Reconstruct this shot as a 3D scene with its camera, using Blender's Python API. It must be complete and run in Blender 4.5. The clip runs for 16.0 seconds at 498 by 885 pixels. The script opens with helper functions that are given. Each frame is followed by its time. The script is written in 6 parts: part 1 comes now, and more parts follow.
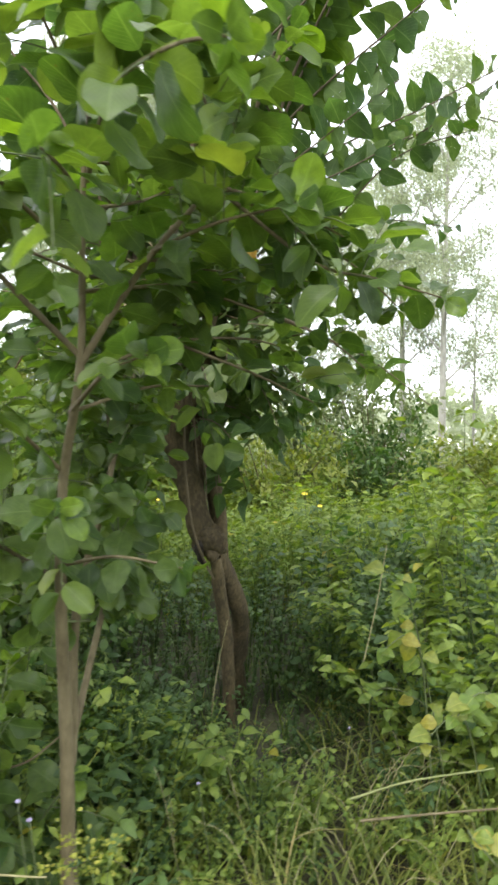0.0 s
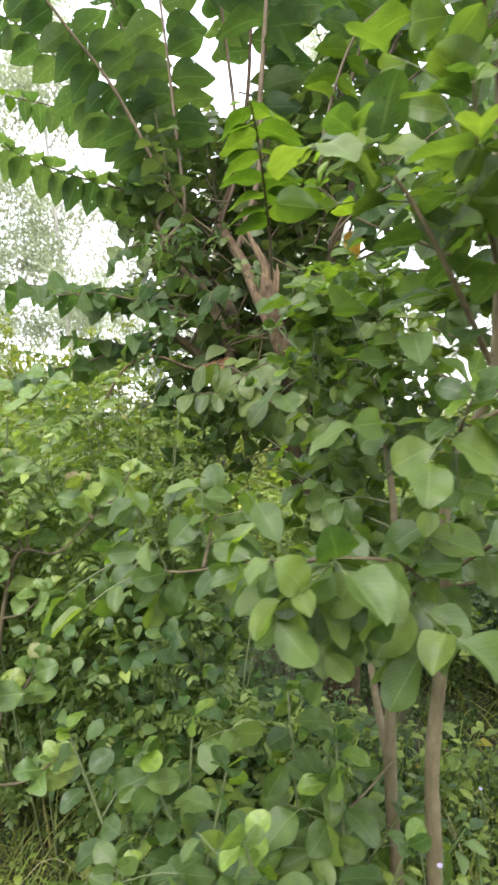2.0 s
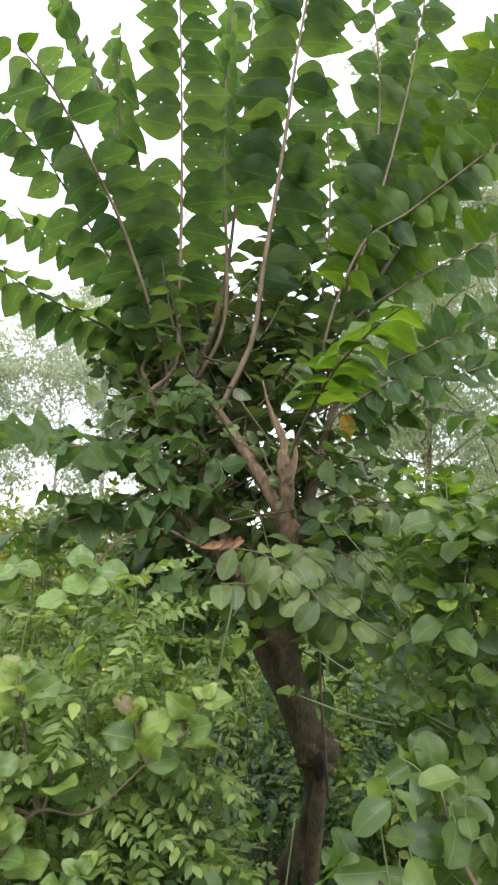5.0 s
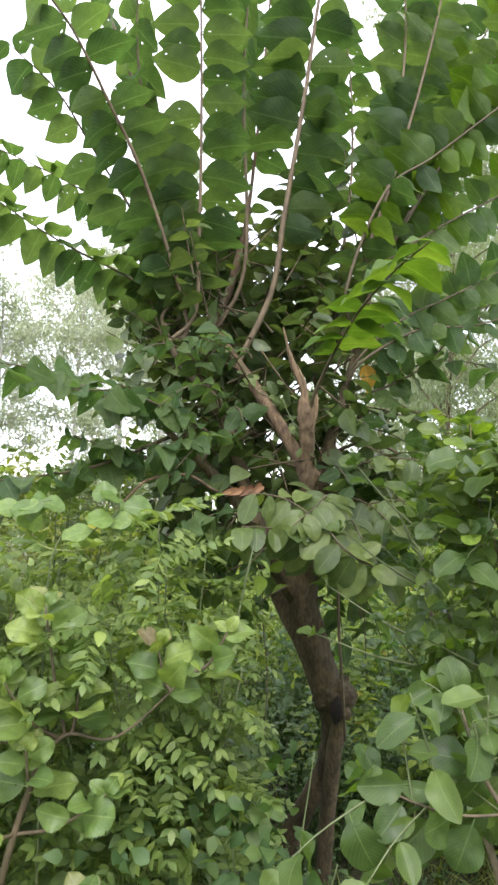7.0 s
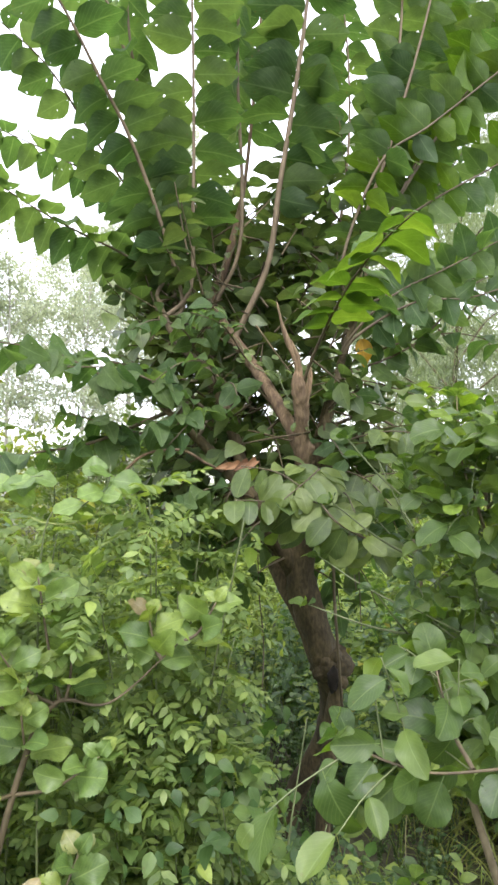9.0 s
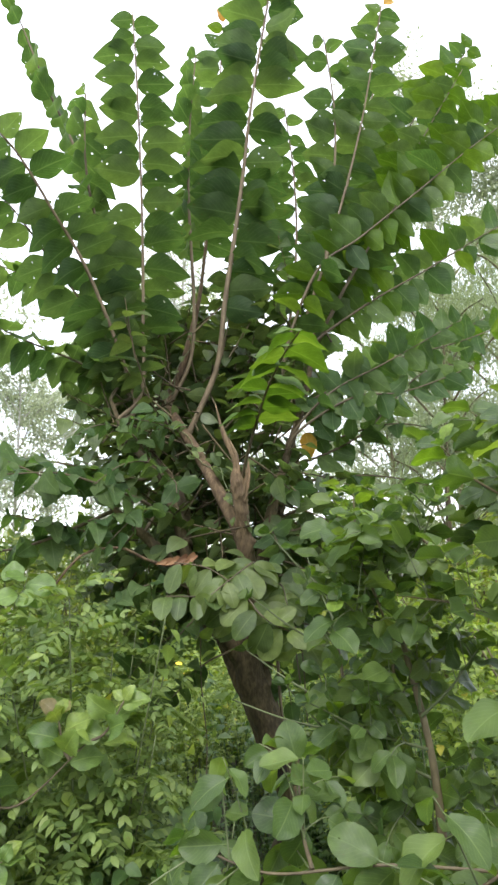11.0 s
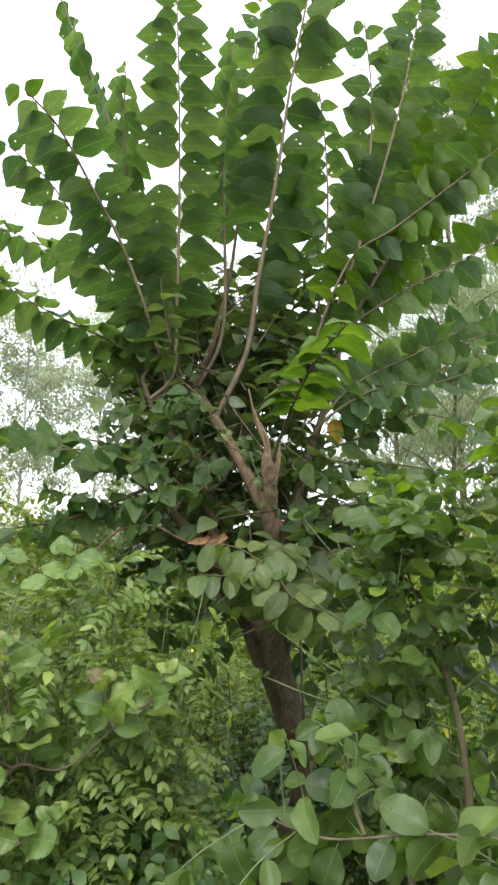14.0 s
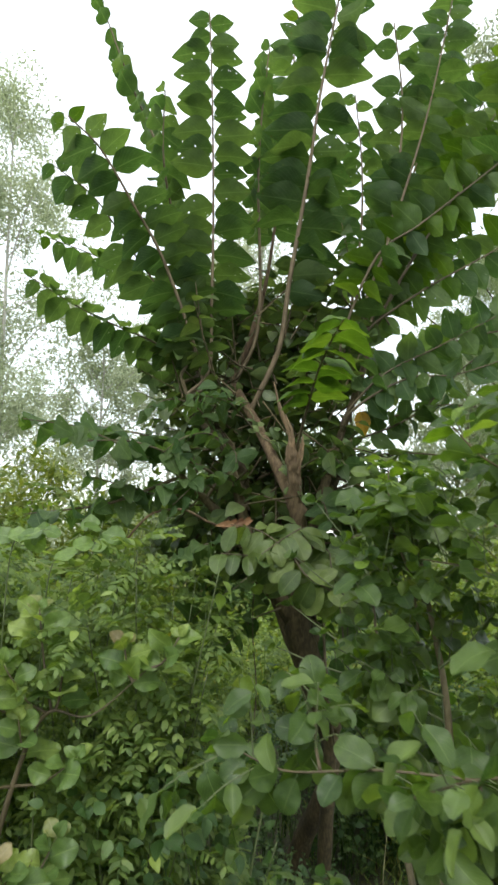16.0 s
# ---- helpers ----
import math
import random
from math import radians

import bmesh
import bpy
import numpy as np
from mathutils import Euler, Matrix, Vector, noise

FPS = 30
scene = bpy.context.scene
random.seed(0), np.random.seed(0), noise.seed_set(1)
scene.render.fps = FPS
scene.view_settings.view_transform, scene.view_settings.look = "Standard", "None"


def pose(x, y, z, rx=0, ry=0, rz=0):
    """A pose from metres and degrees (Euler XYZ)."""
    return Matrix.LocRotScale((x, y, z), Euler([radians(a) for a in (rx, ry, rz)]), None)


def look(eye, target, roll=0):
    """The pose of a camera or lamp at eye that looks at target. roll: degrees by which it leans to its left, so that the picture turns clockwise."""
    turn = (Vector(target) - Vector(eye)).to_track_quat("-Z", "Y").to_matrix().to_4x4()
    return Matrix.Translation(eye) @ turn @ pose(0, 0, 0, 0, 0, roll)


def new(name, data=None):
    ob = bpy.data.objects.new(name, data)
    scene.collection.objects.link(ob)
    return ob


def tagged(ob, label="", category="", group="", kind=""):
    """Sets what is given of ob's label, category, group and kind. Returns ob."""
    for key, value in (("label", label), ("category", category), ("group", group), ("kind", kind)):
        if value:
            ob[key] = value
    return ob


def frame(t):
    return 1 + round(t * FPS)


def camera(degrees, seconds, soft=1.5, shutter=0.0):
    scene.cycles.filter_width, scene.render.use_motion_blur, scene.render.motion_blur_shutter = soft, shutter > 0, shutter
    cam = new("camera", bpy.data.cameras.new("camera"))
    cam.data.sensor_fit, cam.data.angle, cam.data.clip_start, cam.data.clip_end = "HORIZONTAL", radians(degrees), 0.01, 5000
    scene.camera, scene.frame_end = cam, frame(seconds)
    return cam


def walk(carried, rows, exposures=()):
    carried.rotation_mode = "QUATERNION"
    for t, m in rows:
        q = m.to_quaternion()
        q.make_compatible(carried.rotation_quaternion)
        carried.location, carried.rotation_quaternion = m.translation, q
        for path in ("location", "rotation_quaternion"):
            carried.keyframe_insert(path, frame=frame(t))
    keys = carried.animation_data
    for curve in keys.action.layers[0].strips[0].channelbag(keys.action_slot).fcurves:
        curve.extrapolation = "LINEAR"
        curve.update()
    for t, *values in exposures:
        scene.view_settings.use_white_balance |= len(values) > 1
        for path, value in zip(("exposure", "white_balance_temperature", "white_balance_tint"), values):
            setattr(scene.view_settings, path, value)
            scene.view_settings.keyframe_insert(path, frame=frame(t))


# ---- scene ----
cam = camera(42.3, 16.0, soft=2.7, shutter=0.3)
ROWS = [
    (0.0, 0.012, 0.009, 1.577, 90.73, 0.20, 0.72),
    (0.5, -0.345, -0.083, 1.607, 89.32, 4.00, -1.76),
    (1.0, -0.684, 0.015, 1.620, 91.03, 4.91, -3.62),
    (1.5, -0.997, 0.206, 1.706, 90.89, 4.77, -6.61),
    (2.0, -1.337, 0.277, 1.715, 88.99, 5.43, -12.18),
    (2.5, -1.649, 0.432, 1.771, 86.67, 4.88, -13.47),
    (3.0, -1.825, 0.768, 1.872, 91.44, 7.51, -18.98),
    (3.5, -1.978, 0.897, 1.971, 96.55, -0.40, -24.45),
    (4.0, -2.125, 0.913, 2.047, 97.11, 2.50, -29.31),
    (4.2, -2.155, 0.919, 2.059, 97.78, 2.19, -30.67),
    (6.3, -2.207, 0.959, 2.001, 99.31, -0.23, -32.74),
    (6.5, -2.207, 0.959, 1.993, 97.40, -0.65, -32.52),
    (7.0, -2.204, 0.968, 1.956, 96.09, 0.22, -31.14),
    (7.5, -2.203, 0.958, 1.934, 95.73, -0.74, -31.38),
    (8.0, -2.200, 0.940, 1.927, 95.16, -0.16, -31.19),
    (8.5, -2.195, 0.939, 1.910, 94.25, -0.69, -31.36),
    (9.0, -2.153, 0.909, 1.944, 94.04, 0.78, -30.05),
    (9.5, -2.029, 0.789, 1.985, 98.47, 1.54, -27.13),
    (10.0, -1.866, 0.669, 1.976, 100.08, 2.32, -26.08),
    (10.2, -1.856, 0.639, 1.978, 100.90, 2.76, -26.93),
    (12.3, -2.027, 0.583, 2.000, 101.13, 1.27, -29.40),
    (12.5, -2.030, 0.583, 2.000, 100.38, 0.62, -29.84),
    (13.0, -2.041, 0.590, 2.000, 99.48, 0.36, -28.94),
    (13.5, -2.043, 0.608, 1.988, 99.09, 0.27, -28.61),
    (14.0, -2.073, 0.615, 2.000, 99.44, 0.05, -28.55),
    (14.5, -2.118, 0.605, 2.002, 100.02, 0.61, -28.71),
    (15.0, -2.139, 0.618, 1.964, 97.45, -2.33, -31.13),
    (15.5, -2.115, 0.524, 1.987, 100.41, -2.23, -26.49),
    (16.0, -1.928, 0.318, 1.936, 99.09, -0.62, -21.61),
]
walk(cam, [(t, pose(x, y, z, rx, ry, rz)) for t, x, y, z, rx, ry, rz in ROWS], [(0.0, 1.30, 6500, 11), (0.5, 1.35, 6450, 14), (1.0, 1.70, 6400, 20), (2.5, 1.57, 6400, 16), (3.5, 1.40, 6400, 15), (4.0, 1.30, 6350, 16), (6.5, 1.33, 6300, 19), (7.0, 1.45, 6300, 19), (8.0, 1.51, 6300, 19), (8.5, 1.57, 6300, 19), (9.0, 1.67, 6300, 19), (9.5, 1.49, 6300, 19), (10.0, 1.38, 6300, 17), (12.5, 1.27, 6300, 14), (14.5, 1.22, 6400, 12), (15.5, 1.17, 6450, 9), (16.0, 0.74, 6450, 7)])

# ---------------------------------------------------------------- world and light: a bright overcast sky
world = bpy.data.worlds.new("overcast_sky")
scene.world = world
world.use_nodes = True
wn, wl = world.node_tree.nodes, world.node_tree.links
wn.clear()
sky = wn.new("ShaderNodeTexSky")
sky.sky_type, sky.sun_disc = "NISHITA", False
sky.sun_elevation, sky.sun_rotation = radians(62), radians(25)
bg_sky = wn.new("ShaderNodeBackground")
bg_sky.inputs["Strength"].default_value = 0.05
wl.new(sky.outputs["Color"], bg_sky.inputs["Color"])
bg_cloud = wn.new("ShaderNodeBackground")
cloud_noise = wn.new("ShaderNodeTexNoise")
cloud_noise.inputs["Scale"].default_value, cloud_noise.inputs["Detail"].default_value = 2.2, 4
cloud_ramp = wn.new("ShaderNodeValToRGB")
cloud_ramp.color_ramp.elements[0].color = (0.90, 0.93, 0.95, 1)
cloud_ramp.color_ramp.elements[1].color = (1.0, 1.0, 1.0, 1)
wl.new(cloud_noise.outputs["Fac"], cloud_ramp.inputs["Fac"])
wl.new(cloud_ramp.outputs["Color"], bg_cloud.inputs["Color"])
bg_cloud.inputs["Strength"].default_value = 0.95
add = wn.new("ShaderNodeAddShader")
wout = wn.new("ShaderNodeOutputWorld")
wl.new(bg_sky.outputs[0], add.inputs[0])
wl.new(bg_cloud.outputs[0], add.inputs[1])
wl.new(add.outputs[0], wout.inputs["Surface"])

sun = new("sun", bpy.data.lights.new("sun", "SUN"))
sun.data.energy, sun.data.angle, sun.data.color = 1.5, radians(30), (1.0, 0.97, 0.92)
sun.matrix_world = look((-5, -7, 14), (0, 3, 0))


# ---------------------------------------------------------------- materials
def nodes_of(name):
    m = bpy.data.materials.new(name)
    m.use_nodes = True
    n, l = m.node_tree.nodes, m.node_tree.links
    n.clear()
    return m, n, l


def ramp_node(n, stops):
    r = n.new("ShaderNodeValToRGB")
    e = r.color_ramp.elements
    while len(e) < len(stops):
        e.new(0.5)
    for k, (p, c) in enumerate(stops):
        e[k].position, e[k].color = p, (*c, 1)
    return r


def leaf_material(name, dark, mid, light, glow, rough=0.42, thin=0.38, joined=True, veins=True, spots=0.35, odd=None, gloss=0.5, holes=0.0):
    """Leaf blade: colour varies from leaf to leaf, veins from its UV, brown specks, light passes through the blade."""
    m, n, l = nodes_of(name)
    if joined:
        rnd = n.new("ShaderNodeNewGeometry").outputs["Random Per Island"]
    else:
        rnd = n.new("ShaderNodeObjectInfo").outputs["Random"]
    stops = [(0.0, dark), (0.5, mid), (0.9, light)]
    if odd:
        stops += [(0.985, light), (0.993, odd)]
    cr = ramp_node(n, stops)
    l.new(rnd, cr.inputs["Fac"])
    uv = n.new("ShaderNodeTexCoord")
    sep = n.new("ShaderNodeSeparateXYZ")
    l.new(uv.outputs["UV"], sep.inputs[0])
    off = n.new("ShaderNodeMath"); off.operation = "SUBTRACT"; off.inputs[1].default_value = 0.5
    l.new(sep.outputs[0], off.inputs[0])
    ab = n.new("ShaderNodeMath"); ab.operation = "ABSOLUTE"
    l.new(off.outputs[0], ab.inputs[0])
    # side veins: slanted bands
    v1 = n.new("ShaderNodeMath"); v1.operation = "MULTIPLY_ADD"; v1.inputs[1].default_value = -0.9
    l.new(ab.outputs[0], v1.inputs[0]); l.new(sep.outputs[1], v1.inputs[2])
    v2 = n.new("ShaderNodeMath"); v2.operation = "MULTIPLY"; v2.inputs[1].default_value = 9.0
    l.new(v1.outputs[0], v2.inputs[0])
    v3 = n.new("ShaderNodeMath"); v3.operation = "PINGPONG"; v3.inputs[1].default_value = 0.5
    l.new(v2.outputs[0], v3.inputs[0])
    v4 = n.new("ShaderNodeMapRange"); v4.inputs["From Min"].default_value, v4.inputs["From Max"].default_value = 0.0, 0.09
    v4.inputs["To Min"].default_value, v4.inputs["To Max"].default_value = 0.55, 0.0
    l.new(v3.outputs[0], v4.inputs["Value"])
    mid_rib = n.new("ShaderNodeMapRange"); mid_rib.inputs["From Min"].default_value, mid_rib.inputs["From Max"].default_value = 0.008, 0.03
    mid_rib.inputs["To Min"].default_value, mid_rib.inputs["To Max"].default_value = 1.0, 0.0
    l.new(ab.outputs[0], mid_rib.inputs["Value"])
    vein = n.new("ShaderNodeMath"); vein.operation = "MAXIMUM"
    l.new(v4.outputs[0], vein.inputs[0]); l.new(mid_rib.outputs[0], vein.inputs[1])
    # blotches and specks
    geo = n.new("ShaderNodeTexCoord")
    nz = n.new("ShaderNodeTexNoise"); nz.inputs["Scale"].default_value, nz.inputs["Detail"].default_value = (22 if joined else 4), 3
    l.new(geo.outputs["Object"], nz.inputs["Vector"])
    mott = n.new("ShaderNodeMix"); mott.data_type, mott.blend_type = "RGBA", "MULTIPLY"
    mr = ramp_node(n, [(0.3, (0.74, 0.76, 0.7)), (0.7, (1.18, 1.15, 1.1))])
    l.new(nz.outputs["Fac"], mr.inputs["Fac"])
    mott.inputs["Factor"].default_value = 1.0
    l.new(cr.outputs["Color"], mott.inputs["A"]); l.new(mr.outputs["Color"], mott.inputs["B"])
    sp = n.new("ShaderNodeTexNoise"); sp.inputs["Scale"].default_value, sp.inputs["Detail"].default_value = (75 if joined else 15), 1
    l.new(geo.outputs["Object"], sp.inputs["Vector"])
    spr = n.new("ShaderNodeMapRange"); spr.inputs["From Min"].default_value, spr.inputs["From Max"].default_value = 0.70, 0.76
    spr.inputs["To Max"].default_value = spots
    l.new(sp.outputs["Fac"], spr.inputs["Value"])
    brown = n.new("ShaderNodeMix"); brown.data_type = "RGBA"
    brown.inputs["B"].default_value = (0.11, 0.065, 0.025, 1)
    l.new(spr.outputs[0], brown.inputs["Factor"]); l.new(mott.outputs["Result"], brown.inputs["A"])
    pale = n.new("ShaderNodeMix"); pale.data_type = "RGBA"
    pf = n.new("ShaderNodeMath"); pf.operation = "MULTIPLY"; pf.inputs[1].default_value = 0.3 if veins else 0.12
    l.new(vein.outputs[0], pf.inputs[0]); l.new(pf.outputs[0], pale.inputs["Factor"])
    l.new(brown.outputs["Result"], pale.inputs["A"])
    pale.inputs["B"].default_value = (*[min(1, 1.5 * c + 0.05) for c in light], 1)
    b = n.new("ShaderNodeBsdfPrincipled")
    b.inputs["Roughness"].default_value = rough
    b.inputs["Specular IOR Level"].default_value = gloss
    l.new(pale.outputs["Result"], b.inputs["Base Color"])
    bump = n.new("ShaderNodeBump"); bump.inputs["Strength"].default_value, bump.inputs["Distance"].default_value = 0.35, 0.002
    bh = n.new("ShaderNodeMath"); bh.operation = "MULTIPLY_ADD"; bh.inputs[1].default_value = -0.6
    l.new(vein.outputs[0], bh.inputs[0]); l.new(nz.outputs["Fac"], bh.inputs[2])
    l.new(bh.outputs[0], bump.inputs["Height"]); l.new(bump.outputs[0], b.inputs["Normal"])
    tr = n.new("ShaderNodeBsdfTranslucent")
    tint = n.new("ShaderNodeMix"); tint.data_type, tint.blend_type = "RGBA", "MULTIPLY"
    tint.inputs["Factor"].default_value = 1.0
    l.new(pale.outputs["Result"], tint.inputs["A"]); tint.inputs["B"].default_value = (*glow, 1)
    l.new(tint.outputs["Result"], tr.inputs["Color"])
    mix = n.new("ShaderNodeMixShader"); mix.inputs[0].default_value = thin
    out = n.new("ShaderNodeOutputMaterial")
    l.new(b.outputs[0], mix.inputs[1]); l.new(tr.outputs[0], mix.inputs[2])
    last = mix
    if holes:
        # small holes eaten by insects, different on every leaf
        hn = n.new("ShaderNodeTexNoise"); hn.noise_dimensions = "4D"
        hn.inputs["Scale"].default_value, hn.inputs["Detail"].default_value = 9.0, 1.0
        w = n.new("ShaderNodeMath"); w.operation = "MULTIPLY"; w.inputs[1].default_value = 80.0
        l.new(rnd, w.inputs[0]); l.new(w.outputs[0], hn.inputs["W"]); l.new(uv.outputs["UV"], hn.inputs["Vector"])
        cut = n.new("ShaderNodeMath"); cut.operation = "GREATER_THAN"; cut.inputs[1].default_value = holes
        l.new(hn.outputs["Fac"], cut.inputs[0])
        gone = n.new("ShaderNodeBsdfTransparent")
        last = n.new("ShaderNodeMixShader")
        l.new(cut.outputs[0], last.inputs[0]); l.new(mix.outputs[0], last.inputs[1]); l.new(gone.outputs[0], last.inputs[2])
    l.new(last.outputs[0], out.inputs["Surface"])
    return m


def rough_material(name, stops, scale, rough=0.85, bump=0.5, stretch=(1, 1, 1), fine=60, distance=0.01):
    m, n, l = nodes_of(name)
    tc = n.new("ShaderNodeTexCoord")
    mp = n.new("ShaderNodeMapping"); mp.inputs["Scale"].default_value = stretch
    l.new(tc.outputs["Object"], mp.inputs["Vector"])
    a = n.new("ShaderNodeTexNoise"); a.inputs["Scale"].default_value, a.inputs["Detail"].default_value = scale, 6
    f = n.new("ShaderNodeTexNoise"); f.inputs["Scale"].default_value, f.inputs["Detail"].default_value = fine, 4
    l.new(mp.outputs[0], a.inputs["Vector"]); l.new(mp.outputs[0], f.inputs["Vector"])
    mx = n.new("ShaderNodeMath"); mx.operation = "MULTIPLY_ADD"; mx.inputs[1].default_value = 0.45
    sc = n.new("ShaderNodeMath"); sc.operation = "MULTIPLY"; sc.inputs[1].default_value = 0.6
    l.new(a.outputs["Fac"], sc.inputs[0]); l.new(f.outputs["Fac"], mx.inputs[0]); l.new(sc.outputs[0], mx.inputs[2])
    cr = ramp_node(n, stops)
    l.new(mx.outputs[0], cr.inputs["Fac"])
    b = n.new("ShaderNodeBsdfPrincipled"); b.inputs["Roughness"].default_value = rough
    l.new(cr.outputs["Color"], b.inputs["Base Color"])
    bp = n.new("ShaderNodeBump"); bp.inputs["Strength"].default_value, bp.inputs["Distance"].default_value = bump, distance
    l.new(mx.outputs[0], bp.inputs["Height"]); l.new(bp.outputs[0], b.inputs["Normal"])
    out = n.new("ShaderNodeOutputMaterial"); l.new(b.outputs[0], out.inputs["Surface"])
    return m


MAT_TREE_LEAF = leaf_material("tree_leaf", (0.039, 0.078, 0.028), (0.058, 0.102, 0.036), (0.088, 0.137, 0.048), (2.10, 2.20, 0.98), 0.55, 0.46, False, gloss=0.24, holes=0.735)
MAT_TREE_FOLIAGE = leaf_material("tree_foliage", (0.042, 0.074, 0.025), (0.064, 0.100, 0.034), (0.102, 0.142, 0.046), (1.95, 2.03, 0.95), 0.48, 0.34, True, holes=0.74)
MAT_BRIGHT_LEAF = leaf_material("young_tree_leaf", (0.056, 0.112, 0.016), (0.078, 0.145, 0.020), (0.112, 0.180, 0.032), (1.55, 1.62, 0.50), 0.5, 0.42, False, spots=0.3, gloss=0.35, holes=0.75)
MAT_OVAL = leaf_material("oval_leaf", (0.038, 0.073, 0.021), (0.057, 0.099, 0.028), (0.088, 0.134, 0.039), (2.25, 2.45, 0.70), 0.38, 0.42, False, spots=0.45, gloss=0.38, holes=0.745)
MAT_OVAL_JOINED = leaf_material("oval_foliage", (0.054, 0.096, 0.024), (0.080, 0.131, 0.032), (0.120, 0.174, 0.043), (2.1, 2.2, 0.6), 0.45, 0.38, True, spots=0.2, odd=(0.13, 0.165, 0.04), gloss=0.4)
MAT_SPRAY = leaf_material("spray_leaf", (0.060, 0.100, 0.027), (0.092, 0.137, 0.037), (0.135, 0.182, 0.050), (1.9, 1.95, 0.7), 0.5, 0.36, False, holes=0.745)
MAT_SERRATE = leaf_material("serrate_leaf", (0.078, 0.140, 0.037), (0.130, 0.204, 0.051), (0.218, 0.285, 0.072), (1.89, 1.90, 0.70), 0.42, 0.36, False, spots=0.5, gloss=0.45, holes=0.72)
MAT_PINNATE = leaf_material("leaflet", (0.088, 0.144, 0.041), (0.134, 0.202, 0.054), (0.198, 0.266, 0.078), (1.95, 1.95, 0.72), 0.50, 0.42, True, veins=False, gloss=0.5)
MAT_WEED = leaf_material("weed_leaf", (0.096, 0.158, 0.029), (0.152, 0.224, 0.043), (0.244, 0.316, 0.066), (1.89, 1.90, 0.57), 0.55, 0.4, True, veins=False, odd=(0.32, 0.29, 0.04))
# Darker than MAT_WEED: dark-leaved plants, and shade under the tree put into colour.
MAT_WEED_DARK = leaf_material("dark_and_shaded_leaf", (0.036, 0.078, 0.022), (0.058, 0.114, 0.029), (0.104, 0.166, 0.044), (1.75, 2.00, 0.65), 0.55, 0.36, True, veins=False)
MAT_BUSH = leaf_material("bush_leaf", (0.084, 0.128, 0.024), (0.132, 0.173, 0.035), (0.216, 0.245, 0.054), (1.89, 1.90, 0.57), 0.55, 0.38, True, veins=False)
MAT_GRASS = leaf_material("grass_blade", (0.096, 0.133, 0.027), (0.156, 0.194, 0.041), (0.240, 0.255, 0.068), (1.78, 1.80, 0.69), 0.6, 0.4, True, veins=False, odd=(0.40, 0.33, 0.14))
# Haze of distance is put into the next three leaf colours, paler and greyer.
MAT_FAR = leaf_material("hazed_gum_leaf", (0.275, 0.315, 0.228), (0.355, 0.395, 0.292), (0.435, 0.475, 0.360), (1.4, 1.45, 1.05), 0.6, 0.42, True, veins=False, spots=0.0)
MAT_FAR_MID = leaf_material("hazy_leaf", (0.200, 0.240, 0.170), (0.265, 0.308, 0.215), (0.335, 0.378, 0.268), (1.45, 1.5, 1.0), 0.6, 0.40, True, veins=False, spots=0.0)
MAT_FAR_DARK = leaf_material("hazed_olive_leaf", (0.115, 0.155, 0.085), (0.150, 0.192, 0.105), (0.195, 0.240, 0.132), (1.6, 1.7, 0.7), 0.6, 0.4, True, veins=False, spots=0.0)
MAT_YELLOW = leaf_material("withered_leaf", (0.33, 0.17, 0.015), (0.42, 0.25, 0.02), (0.5, 0.34, 0.04), (1.4, 1.2, 0.5), 0.5, 0.4, False, spots=0.6)
MAT_PINKISH = leaf_material("new_leaf", (0.17, 0.24, 0.065), (0.25, 0.26, 0.09), (0.31, 0.23, 0.14), (1.5, 1.4, 0.8), 0.45, 0.4, False, spots=0.1)
MAT_VINE = leaf_material("vine_leaf", (0.10, 0.18, 0.026), (0.15, 0.22, 0.034), (0.30, 0.28, 0.05), (1.7, 1.6, 0.5), 0.5, 0.4, False)
MAT_ROUND = leaf_material("round_vine_leaf", (0.10, 0.17, 0.042), (0.13, 0.205, 0.052), (0.165, 0.25, 0.066), (1.8, 1.85, 0.6), 0.42, 0.42, False, spots=0.1)
MAT_FRESH = leaf_material("fresh_oval_leaf", (0.095, 0.165, 0.022), (0.12, 0.195, 0.027), (0.155, 0.235, 0.034), (1.9, 2.0, 0.5), 0.4, 0.42, False, spots=0.1)
MAT_DEAD = leaf_material("dead_leaf", (0.12, 0.06, 0.028), (0.18, 0.09, 0.042), (0.24, 0.13, 0.06), (1.2, 1.0, 0.7), 0.7, 0.25, False)
MAT_BARK = rough_material("tree_bark", [(0.28, (0.013, 0.010, 0.004)), (0.48, (0.050, 0.038, 0.016)), (0.70, (0.140, 0.106, 0.050))], 9, 0.92, 0.8, (1, 1, 0.42), 80, 0.012)
# Near-black: rotten wood plus the shade inside the hollow, put into the colour.
MAT_ROT_SHADE = rough_material("rot_and_hole_shade", [(0.3, (0.004, 0.003, 0.002)), (0.7, (0.020, 0.014, 0.008))], 20, 0.95, 1.0, (1, 1, 0.5), 90, 0.01)
MAT_LIMB = rough_material("limb_bark", [(0.28, (0.020, 0.012, 0.006)), (0.45, (0.085, 0.054, 0.028)), (0.58, (0.140, 0.098, 0.050)), (0.72, (0.260, 0.165, 0.090))], 16, 0.9, 1.0, (1, 1, 0.25), 90, 0.015)
MAT_SHOOT = rough_material("shoot_bark", [(0.3, (0.045, 0.033, 0.016)), (0.7, (0.125, 0.098, 0.05))], 14, 0.7, 0.3, (1, 1, 0.4), 70, 0.002)
MAT_LONG_SHOOT = rough_material("long_shoot_bark", [(0.3, (0.070, 0.048, 0.027)), (0.7, (0.178, 0.138, 0.076))], 14, 0.75, 0.4, (1, 1, 0.4), 70, 0.003)
